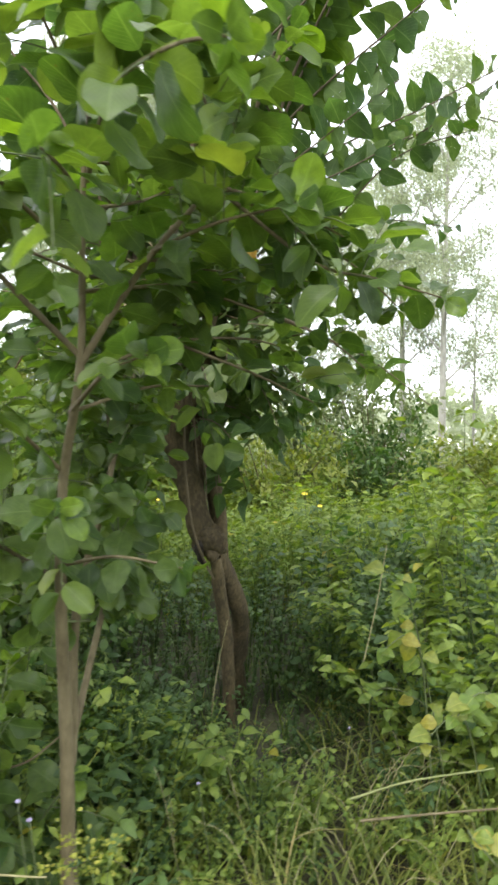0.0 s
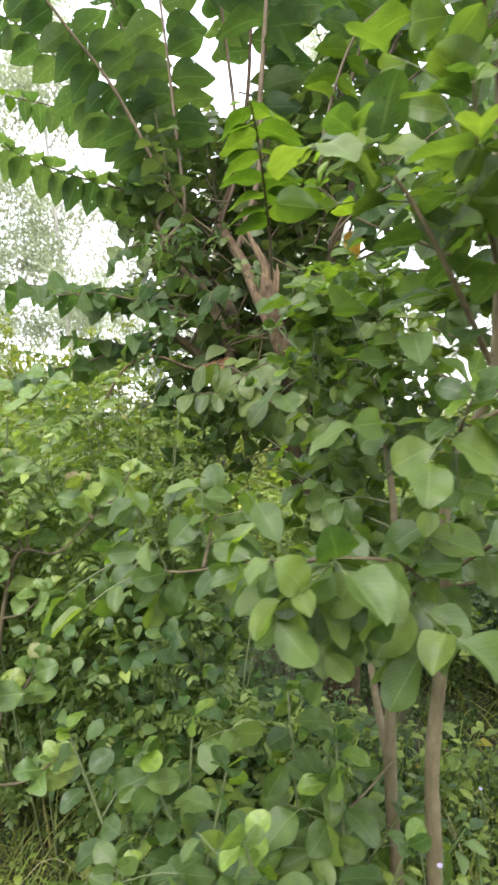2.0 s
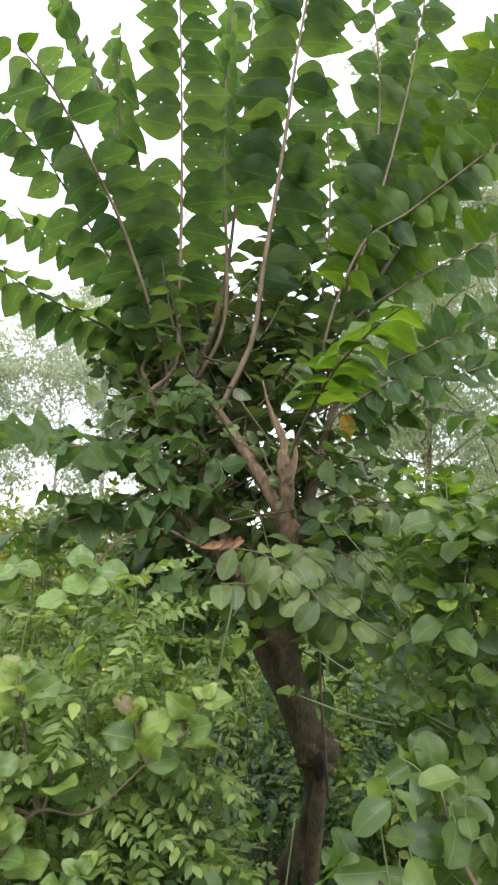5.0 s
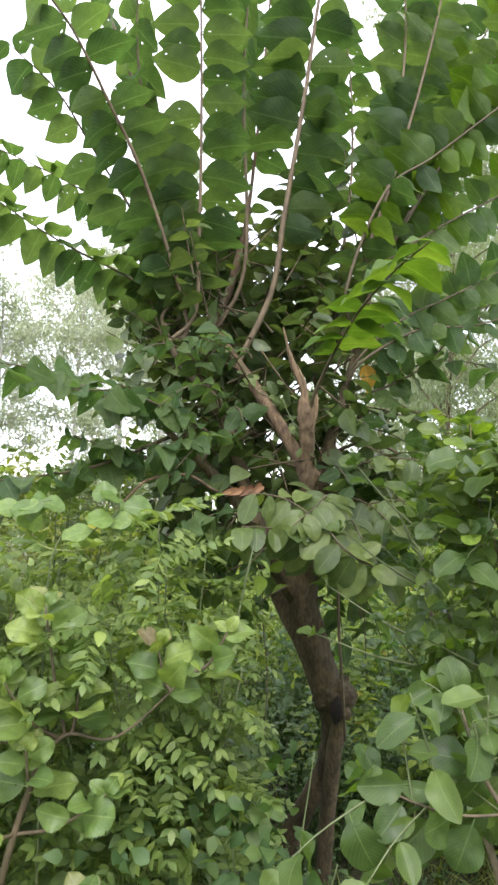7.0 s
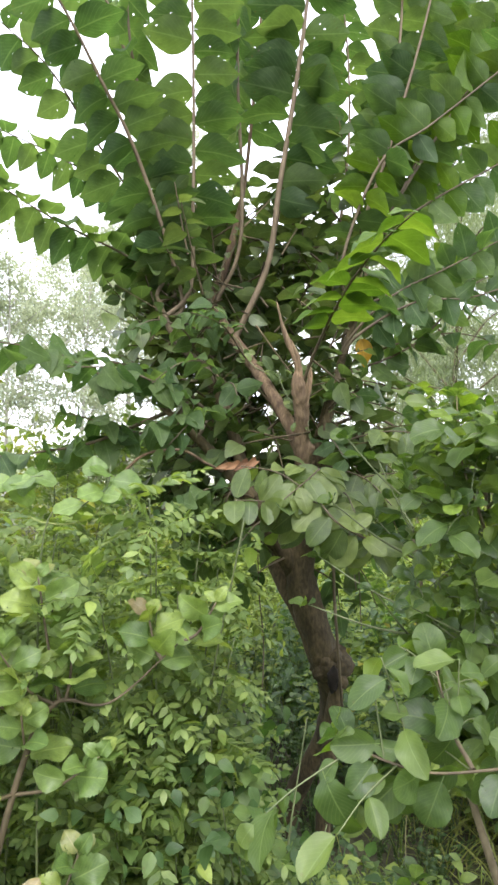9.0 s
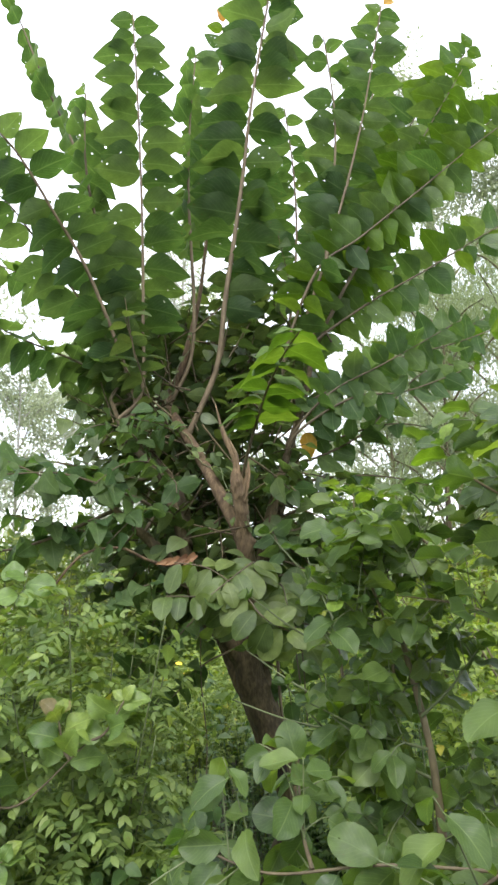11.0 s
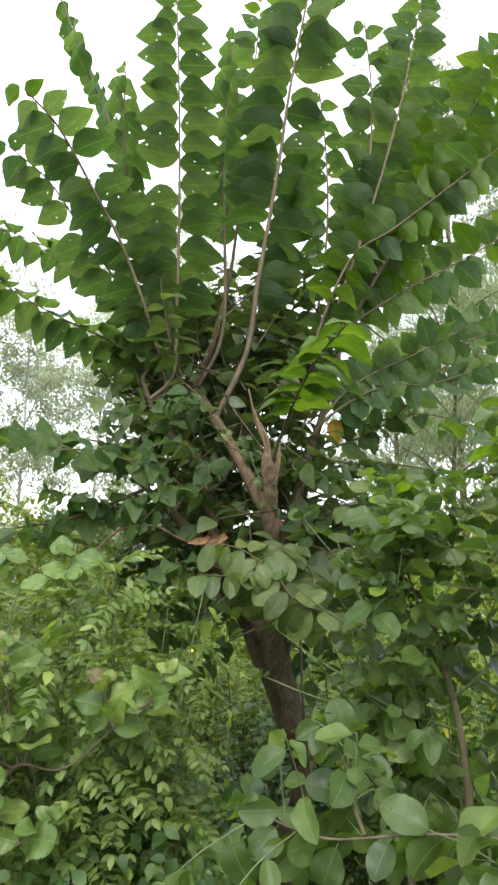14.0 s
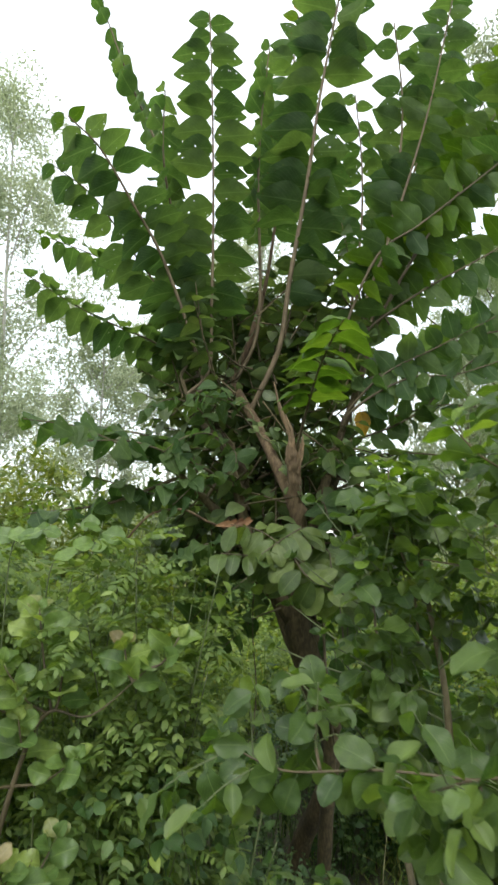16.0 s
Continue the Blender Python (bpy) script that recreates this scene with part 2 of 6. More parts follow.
MAT_STEM = rough_material("young_stem_bark", [(0.3, (0.066, 0.051, 0.024)), (0.5, (0.125, 0.101, 0.050)), (0.72, (0.205, 0.170, 0.092))], 11, 0.8, 0.7, (1, 1, 0.35), 60, 0.003)
MAT_GREENSTEM = rough_material("green_stem", [(0.3, (0.06, 0.085, 0.028)), (0.7, (0.13, 0.155, 0.06))], 12, 0.6, 0.2, (1, 1, 0.4), 70, 0.001)
MAT_FRESHSTEM = rough_material("fresh_stem", [(0.3, (0.16, 0.20, 0.04)), (0.7, (0.28, 0.32, 0.08))], 12, 0.55, 0.2, (1, 1, 0.4), 70, 0.001)
MAT_STALK = rough_material("pale_stalk", [(0.3, (0.14, 0.17, 0.05)), (0.7, (0.24, 0.26, 0.10))], 10, 0.6, 0.3, (1, 1, 1), 60, 0.001)
MAT_STRAW = rough_material("straw", [(0.3, (0.17, 0.16, 0.065)), (0.7, (0.34, 0.31, 0.15))], 10, 0.7, 0.3, (1, 1, 1), 60, 0.001)
MAT_PALE_BARK = rough_material("pale_bark", [(0.3, (0.30, 0.28, 0.24)), (0.5, (0.46, 0.44, 0.39)), (0.7, (0.62, 0.60, 0.55))], 2.2, 0.8, 0.3, (1, 1, 0.3), 20, 0.01)
MAT_SOIL = rough_material("soil", [(0.3, (0.022, 0.020, 0.010)), (0.5, (0.05, 0.048, 0.022)), (0.7, (0.075, 0.085, 0.03))], 1.3, 0.95, 0.9, (1, 1, 1), 35, 0.03)
MAT_PETAL_Y = rough_material("yellow_petal", [(0.3, (0.75, 0.50, 0.01)), (0.7, (0.85, 0.66, 0.03))], 20, 0.5, 0.1)
MAT_FLORET = leaf_material("floret", (0.16, 0.20, 0.03), (0.24, 0.27, 0.04), (0.34, 0.35, 0.06), (1.6, 1.6, 0.6), 0.55, 0.4, True, veins=False, spots=0.0)
MAT_PETAL_W = rough_material("lilac_petal", [(0.3, (0.26, 0.22, 0.36)), (0.7, (0.40, 0.36, 0.48))], 20, 0.6, 0.1)


# ---------------------------------------------------------------- geometry helpers
UP = np.array([0.0, 0.0, 1.0])


def unit(v):
    v = np.asarray(v, float)
    return v / np.maximum(np.linalg.norm(v, axis=-1, keepdims=True), 1e-9)


def curve(pts, n):
    """n samples of a smooth curve through the points."""
    p = np.asarray(pts, float)
    p = np.vstack([2 * p[0] - p[1], p, 2 * p[-1] - p[-2]])
    u = np.linspace(0, len(p) - 3 - 1e-6, n)
    k = u.astype(int); f = (u - k)[:, None]
    a, b, c, d = p[k], p[k + 1], p[k + 2], p[k + 3]
    return 0.5 * (2 * b + (c - a) * f + (2 * a - 5 * b + 4 * c - d) * f ** 2 + (3 * b - a - 3 * c + d) * f ** 3)


def tangents(c):
    return unit(np.gradient(c, axis=0))


class Heap:
    """Collects quads with UVs for one mesh."""

    def __init__(self):
        self.v, self.q, self.u, self.count = [], [], [], 0

    def raw(self, v, q, u=None):
        self.v.append(v); self.q.append(q + self.count)
        self.u.append(np.full((len(v), 2), 0.25) if u is None else u)
        self.count += len(v)

    def leaves(self, template, pos, way, normal, size):
        """Copies of a leaf template: base at pos, pointing along way, upper side towards normal."""
        tv, tq, tu = template
        pos, way, normal = np.atleast_2d(pos), unit(np.atleast_2d(way)), np.atleast_2d(normal)
        x = unit(np.cross(way, normal)); z = np.cross(x, way)
        m = np.stack([x, way, z], axis=2) * np.reshape(size, (-1, 1, 1))
        v = np.einsum("nij,kj->nki", m, tv) + pos[:, None]
        n, k = len(pos), len(tv)
        self.v.append(v.reshape(-1, 3))
        self.q.append((tq[None] + (np.arange(n) * k)[:, None, None]).reshape(-1, 4) + self.count)
        self.u.append(np.tile(tu, (n, 1)))
        self.count += n * k

    def plants(self, template, pos, turn, size):
        """Copies of a whole plant, turned about the upright axis."""
        tv, tq, tu = template
        c, s, o, i = np.cos(turn), np.sin(turn), np.zeros_like(turn), np.ones_like(turn)
        m = np.array([[c, -s, o], [s, c, o], [o, o, i]]).transpose(2, 0, 1) * np.reshape(size, (-1, 1, 1))
        v = np.einsum("nij,kj->nki", m, tv) + pos[:, None]
        n, k = len(pos), len(tv)
        self.v.append(v.reshape(-1, 3))
        self.q.append((tq[None] + (np.arange(n) * k)[:, None, None]).reshape(-1, 4) + self.count)
        self.u.append(np.tile(tu, (n, 1)))
        self.count += n * k

    def tube(self, c, r, sides=6, rough=0.0, seed=0):
        c, r = np.asarray(c, float), np.broadcast_to(np.asarray(r, float), (len(c),))
        t = tangents(c)
        a = unit(np.cross(t, np.where(np.abs(t[:, 2:3]) > 0.9, [[1.0, 0, 0]], [[0, 0, 1.0]])))
        for k in range(1, len(a)):
            a[k] = unit(a[k - 1] - t[k] * np.dot(a[k - 1], t[k]))
        b = np.cross(t, a)
        w = np.arange(sides) * 2 * np.pi / sides
        g = np.random.default_rng(seed)
        rr = np.repeat(r[:, None], sides, 1)
        if rough:
            wob = g.normal(0, 1, (len(c), sides))
            wob = (wob + np.roll(wob, 1, 1) + np.roll(wob, 1, 0) + np.roll(wob, -1, 0)) / 2
            lobes = sum(np.sin(k * w[None] + g.uniform(0, 6) + g.uniform(-2, 2) * np.linspace(0, 3, len(c))[:, None]) / k for k in (2, 3))
            rr = rr * (1 + rough * (0.4 * wob + 0.6 * lobes))
        v = c[:, None] + rr[..., None] * (np.cos(w)[None, :, None] * a[:, None] + np.sin(w)[None, :, None] * b[:, None])
        i, j = np.meshgrid(np.arange(len(c) - 1), np.arange(sides), indexing="ij")
        j2 = (j + 1) % sides
        q = np.stack([i * sides + j, i * sides + j2, (i + 1) * sides + j2, (i + 1) * sides + j], -1).reshape(-1, 4)
        v = np.vstack([v.reshape(-1, 3), c[-1:] + t[-1:] * r[-1] * 0.6])
        tip, base = len(v) - 1, (len(c) - 1) * sides
        capq = np.array([[base + k, base + (k + 1) % sides, base + (k + 2) % sides, tip] for k in range(0, sides, 2)])
        self.raw(v, np.vstack([q, capq]))

    def arrays(self):
        return np.vstack(self.v), np.vstack(self.q), np.vstack(self.u)

    def mesh(self, name, material, origin=(0, 0, 0)):
        v, q, u = self.arrays()
        me = bpy.data.meshes.new(name)
        me.vertices.add(len(v)); me.vertices.foreach_set("co", (v - np.asarray(origin)).astype(np.float32).ravel())
        me.loops.add(q.size); me.loops.foreach_set("vertex_index", q.astype(np.int32).ravel())
        me.polygons.add(len(q)); me.polygons.foreach_set("loop_start", np.arange(0, q.size, 4, dtype=np.int32))
        me.update(calc_edges=True)
        me.polygons.foreach_set("use_smooth", np.ones(len(q), bool))
        me.uv_layers.new(name="UVMap").data.foreach_set("uv", u[q.ravel()].astype(np.float32).ravel())
        me.materials.append(material)
        return me


def leaf_template(shape, ratio, n=8, cols=5, fold=0.25, curl=0.25, stalk=0.12, wave=0.0, seed=0):
    """A unit-long blade along +y with its upper side to +z: half widths by shape, a stalk, a fold at the midrib, a drooping tip."""
    g = np.random.default_rng(seed)
    s = np.linspace(0.0, 1.0, n)
    if shape == "oval":
        w = np.sin(np.pi * np.clip(s, 0.010, 0.990) ** 1.06) ** 0.50
    elif shape == "ovate":
        w = np.sin(np.pi * np.clip(s, 0.01, 0.99) ** 0.74) ** 0.75 * (1 - 0.25 * s ** 3)
    elif shape == "serrate":
        w = np.sin(np.pi * np.clip(s, 0.01, 0.985) ** 0.9) ** 0.62
        w[1:-1] *= 1 + 0.06 * (np.arange(1, n - 1) % 2 * 2 - 1)
    elif shape == "blade":
        w = np.clip(1.05 - s, 0.03, 1) ** 0.6
    else:
        w = np.sin(np.pi * np.clip(s, 0.01, 0.99) ** 0.85) ** 0.9
    w = np.maximum(w, 0.03) * ratio / 2
    x = np.linspace(-1, 1, cols)
    X = w[:, None] * x[None] * (1 + (g.uniform(-0.025, 0.025, (n, 1)) if wave else 0))
    bend = curl * s ** 2
    Y = np.repeat((s * (1 - 0.25 * curl * s))[:, None], cols, 1)
    Z = -bend[:, None] + np.abs(X) * fold * 1.2 + wave * ratio * (np.abs(x)[None] * np.sin(s * g.uniform(7, 11) + g.uniform(0, 6))[:, None])
    v = np.stack([X, Y + stalk, Z], -1).reshape(-1, 3)
    u = np.stack([np.repeat(x[None] / 2 + 0.5, n, 0), np.repeat(s[:, None], cols, 1)], -1).reshape(-1, 2)
    i, j = np.meshgrid(np.arange(n - 1), np.arange(cols - 1), indexing="ij")
    q = np.stack([i * cols + j, i * cols + j + 1, (i + 1) * cols + j + 1, (i + 1) * cols + j], -1).reshape(-1, 4)
    if stalk:
        k = len(v)
        v = np.vstack([v, [[-0.011, 0, 0], [0.011, 0, 0], [0.008, stalk + 0.03, 0.004], [-0.008, stalk + 0.03, 0.004]]])
        u = np.vstack([u, [[0.5, 0], [0.5, 0], [0.5, 0], [0.5, 0]]])
        q = np.vstack([q, [[k, k + 1, k + 2, k + 3]]])
    return v, q, u


def far_leaf(ratio):
    """A single pointed quad, for leaves that are only specks."""
    return np.array([[0, 0, 0], [ratio / 2, 0.45, 0], [0, 1, -0.1], [-ratio / 2, 0.45, 0]], float), np.array([[0, 1, 2, 3]]), np.array([[0.5, 0], [1, 0.45], [0.5, 1], [0, 0.45]], float)


ORIGIN = {}


def thing(name, base, label, category, group="", kind=""):
    ob = new(name)
    ob.empty_display_size = 0.1
    ob.location = base
    ORIGIN[ob.name] = np.asarray(base, float)
    return tagged(ob, label, category, group, kind)


def part(name, heap, material, parent, label="", kind=""):
    o = ORIGIN[parent.name]
    ob = new(name, heap.mesh(name, material, o))
    ob.parent = parent
    ORIGIN[ob.name] = o
    return tagged(ob, label, "", "", kind)


def setting(name, heap, material, label, category, kind="stuff"):
    return tagged(new(name, heap.mesh(name, material)), label, category, "", kind)


def leaf_mesh(name, template, material):
    h = Heap()
    h.raw(*template)
    return h.mesh(name, material)


def hang_leaf(parent, mesh, pos, way, normal, size, name="leaf"):
    """One leaf as an object of its own, on a shared mesh."""
    way = unit(way); x = unit(np.cross(way, normal)); z = np.cross(x, way)
    o = ORIGIN[parent.name]
    m = Matrix([[x[k] * size, way[k] * size, z[k] * size, pos[k] - o[k]] for k in range(3)] + [[0, 0, 0, 1]])
    ob = new(name, mesh)
    ob.parent = parent
    ob.matrix_basis = m
    return ob


def two_ranked(path, step, first, lateral, droop, lean, up_mix, g, alternate=True):
    """Leaf places along a shoot with its leaves in two rows: position, way, normal and the share of the way along."""
    c = curve(path, 120)
    d = np.concatenate([[0], np.cumsum(np.linalg.norm(np.diff(c, axis=0), axis=1))])
    t = tangents(c)
    out = []
    s, k = first, 0
    while s < d[-1]:
        i = min(int(np.searchsorted(d, s)), 119)
        a = t[i]
        l = unit(np.asarray(lateral, float) - a * np.dot(lateral, a))
        n0 = np.cross(l, a)
        if n0[1] < 0:
            n0 = -n0
        for side in ((1, -1)):
            p = c[i] + a * (step * 0.45 * (side < 0) if alternate else 0)
            way = unit(side * l + a * lean + g.normal(0, 0.11, 3) - UP * droop)
            nor = unit(UP * up_mix + n0 * (1 - up_mix) + g.normal(0, 0.13, 3))
            out.append((p, way, nor, s / d[-1]))
        s += step * g.uniform(0.9, 1.1)
        k += 1
    return out


# ---------------------------------------------------------------- ground
g = np.random.default_rng(3)
h = Heap()
axis = np.concatenate([-np.geomspace(600, 8, 14), np.linspace(-6, 6, 49), np.geomspace(8, 600, 14)])
gx, gy = np.meshgrid(axis, axis + 3.0, indexing="ij")
near = np.clip(1 - np.hypot(gx, gy - 3) / 9, 0, 1)
gz = near * (0.05 * np.sin(2.3 * gx + 1) * np.cos(1.9 * gy) + g.normal(0, 0.02, gx.shape)) - 0.02
k = len(axis)
i, j = np.meshgrid(np.arange(k - 1), np.arange(k - 1), indexing="ij")
h.raw(np.stack([gx, gy, gz], -1).reshape(-1, 3), np.stack([i * k + j, (i + 1) * k + j, (i + 1) * k + j + 1, i * k + j + 1], -1).reshape(-1, 4))
setting("ground", h, MAT_SOIL, "dark damp soil with leaf litter under the weeds", "ground", "structure")

# ---------------------------------------------------------------- the main tree
TREE = (-0.14, 3.90, 0.0)
tree = thing("coppiced_tree", TREE, "broadleaf tree with crooked dark trunk and long leafy upright shoots", "tree")
h = Heap()
trunk = curve([(-0.13, 4.12, -0.05), (-0.125, 3.98, 0.24), (-0.098, 3.84, 0.46), (-0.095, 3.71, 0.66), (-0.155, 3.58, 0.885), (-0.280, 3.46, 1.14), (-0.345, 3.482, 1.36), (-0.395, 3.475, 1.54), (-0.395, 3.425, 1.83), (-0.472, 3.325, 2.13), (-0.53, 3.25, 2.32)], 70)
h.tube(trunk, np.interp(np.linspace(0, 1, 70), [0, 0.10, 0.415, 0.505, 0.62, 0.712, 0.865, 1], [0.085, 0.058, 0.050, 0.066, 0.076, 0.070, 0.042, 0.022]), 18, 0.15, 5)
part("trunk", h, MAT_BARK, tree, "crooked dark brown trunk with knots")
h = Heap()
c = curve([(-0.21, 3.44, 1.01), (-0.20, 3.50, 0.85), (-0.165, 3.60, 0.55), (-0.155, 3.66, 0.25), (-0.155, 3.69, -0.02)], 24)
h.tube(c, np.interp(np.linspace(0, 1, 24), [0, 0.15, 1], [0.026, 0.036, 0.040]), 12, 0.12, 8)
part("buttress", h, MAT_BARK, tree)
h = Heap()
knot = curve([(-0.245, 3.465, 1.115), (-0.258, 3.430, 1.10), (-0.272, 3.402, 1.085), (-0.284, 3.382, 1.07)], 12)
h.tube(knot, np.interp(np.linspace(0, 1, 12), [0, 0.3, 0.6, 0.85, 1], [0.070, 0.078, 0.072, 0.055, 0.030]), 18, 0.5, 9)
for k, (x, y, z) in enumerate(((-0.208, 3.392, 1.11), (-0.310, 3.392, 1.12), (-0.236, 3.380, 1.03), (-0.270, 3.372, 1.14), (-0.205, 3.405, 1.05))):
    h.tube(curve([(x + 0.03, y + 0.045, z), (x, y, z), (x - 0.008, y - 0.012, z - 0.004)], 6), [0.030, 0.034, 0.032, 0.027, 0.018, 0.006], 9, 0.4, 60 + k)
part("knot", h, MAT_BARK, tree, "dark rotted knot")
# No hole is cut: a near-black lump stands for the hollow's shaded inside.
h = Heap()
h.tube(curve([(-0.284, 3.370, 1.115), (-0.292, 3.366, 1.075), (-0.286, 3.382, 1.02), (-0.270, 3.412, 0.975)], 12), np.interp(np.linspace(0, 1, 12), [0, 0.35, 0.7, 1], [0.006, 0.028, 0.022, 0.006]), 10, 0.35, 10)
part("hollow", h, MAT_ROT_SHADE, tree, "rotted hollow in the trunk, the hole's shade put into black colour")

BOUGHS = [
    ([(-0.47, 3.32, 2.06), (-0.50, 3.35, 2.19), (-0.535, 3.51, 2.42), (-0.53, 3.75, 2.64), (-0.60, 4.00, 2.95)], 0.035, 0.027, MAT_LIMB),
    ([(-0.395, 3.475, 1.53), (-0.52, 3.47, 1.70), (-0.67, 3.49, 1.96), (-0.72, 3.55, 2.24), (-0.79, 3.62, 2.48), (-0.90, 3.76, 2.66), (-0.97, 3.84, 2.90)], 0.046, 0.010, MAT_BARK),
    ([(-0.38, 3.47, 1.60), (-0.34, 3.46, 1.85), (-0.29, 3.42, 2.10), (-0.20, 3.45, 2.40), (0.01, 3.48, 2.89), (0.10, 3.50, 3.18)], 0.034, 0.016, MAT_BARK),
    ([(-0.70, 3.52, 2.10), (-0.62, 3.80, 2.40), (-0.74, 4.05, 2.75), (-0.76, 4.12, 3.15)], 0.045, 0.018, MAT_BARK),
    ([(-0.33, 3.43, 1.98), (-0.10, 3.65, 2.25), (0.12, 3.75, 2.60)], 0.040, 0.018, MAT_BARK),
    ([(-0.66, 3.47, 1.90), (-0.86, 3.50, 2.12), (-1.05, 3.60, 2.32)], 0.034, 0.014, MAT_BARK),
    ([(-0.27, 3.46, 1.06), (-0.32, 3.55, 1.30), (-0.35, 3.82, 1.60), (-0.37, 3.98, 1.95), (-0.43, 4.05, 2.40)], 0.058, 0.030, MAT_BARK),
    ([(-0.39, 3.48, 1.48), (-0.48, 3.50, 1.64), (-0.60, 3.52, 1.78), (-0.67, 3.53, 1.97)], 0.042, 0.034, MAT_BARK),
    ([(-0.19, 3.54, 0.96), (-0.215, 3.60, 1.28), (-0.255, 3.62, 1.55), (-0.27, 3.58, 1.82), (-0.27, 3.50, 2.10), (-0.19, 3.46, 2.42)], 0.050, 0.026, MAT_BARK),
]
for k, (pts, r0, r1, mat) in enumerate(BOUGHS):
    h = Heap()
    c = curve(pts, 26)
    h.tube(c, np.linspace(r0, r1, 26), 12, 0.13, 20 + k)
    part("limb", h, mat, tree, "bare pale brown limb" if mat is MAT_LIMB else "")
h = Heap()
h.tube(curve([(-0.470, 3.318, 2.07), (-0.488, 3.302, 2.12), (-0.503, 3.284, 2.18), (-0.512, 3.272, 2.24)], 14), np.interp(np.linspace(0, 1, 14), [0, 0.12, 0.5, 1], [0.034, 0.044, 0.038, 0.026]), 14, 0.28, 77)
part("collar", h, MAT_LIMB, tree, "torn pale collar of the broken stub")
h = Heap()
c = curve([(-0.465, 3.33, 2.02), (-0.50, 3.285, 2.18), (-0.525, 3.25, 2.30), (-0.545, 3.237, 2.40), (-0.55, 3.24, 2.46)], 34)
h.tube(c, np.interp(np.linspace(0, 1, 34), [0, 0.5, 0.68, 0.85, 1], [0.034, 0.029, 0.033, 0.023, 0.012]), 14, 0.34, 41)
# split shards of different lengths
for k, (pts, r) in enumerate((
    ([(-0.545, 3.237, 2.36), (-0.556, 3.24, 2.50), (-0.595, 3.265, 2.62), (-0.625, 3.28, 2.77)], 0.017),
    ([(-0.535, 3.228, 2.36), (-0.55, 3.225, 2.50), (-0.578, 3.245, 2.60)], 0.011),
    ([(-0.515, 3.235, 2.30), (-0.495, 3.225, 2.40), (-0.487, 3.225, 2.49)], 0.015),
    ([(-0.520, 3.225, 2.33), (-0.508, 3.215, 2.42), (-0.512, 3.215, 2.46)], 0.010),
    ([(-0.535, 3.255, 2.32), (-0.522, 3.262, 2.45), (-0.525, 3.268, 2.54)], 0.008),
)):
    c = curve(pts, 16)
    h.tube(c, np.interp(np.linspace(0, 1, 16), [0, 0.7, 1], [r, 0.7 * r, 0.15 * r]), 7, 0.35, 43 + k)
part("stub", h, MAT_LIMB, tree, "split dead grey stub of a cut branch")

for pts, r in (
    ([(-0.38, 3.27, 2.02), (-0.36, 3.26, 1.75), (-0.35, 3.27, 1.45), (-0.31, 3.30, 1.15), (-0.22, 3.40, 0.9)], 0.007),
    ([(-0.33, 3.22, 1.95), (-0.30, 3.21, 1.70), (-0.28, 3.20, 1.48)], 0.003),
    ([(-0.27, 3.24, 1.90), (-0.25, 3.22, 1.62), (-0.24, 3.22, 1.30)], 0.0025),
    ([(-0.70, 3.35, 1.72), (-0.71, 3.33, 1.50), (-0.69, 3.33, 1.25), (-0.72, 3.32, 0.95)], 0.0025),
):
    h = Heap()
    h.tube(curve(pts, 24), r, 6, 0.1, 12)
    part("vine", h, MAT_SHOOT, tree, "thin hanging vine")

ovate = [leaf_template("ovate", r, 13, 5, f, c, 0.06, 0.06, s) for s, (r, f, c) in enumerate(((0.68, 0.20, 0.22), (0.62, 0.32, 0.30), (0.72, 0.12, 0.14), (0.64, 0.26, 0.40)))]
TREE_LEAVES = [leaf_mesh("leaf", t, MAT_TREE_LEAF) for t in ovate]
blunt = [leaf_template("oval", r, 13, 5, f, c, 0.06, 0.05, 20 + k) for k, (r, f, c) in enumerate(((0.66, 0.20, 0.15), (0.60, 0.28, 0.25), (0.72, 0.12, 0.10), (0.64, 0.22, 0.32)))]
SPRAY_LEAVES = [leaf_mesh("leaf", t, MAT_SPRAY) for t in blunt]
BRIGHT_LEAVES = [leaf_mesh("leaf", t, MAT_BRIGHT_LEAF) for t in ovate]
ACROSS, ALONG = (0.88, -0.47, 0.0), (0.47, 0.88, 0.0)
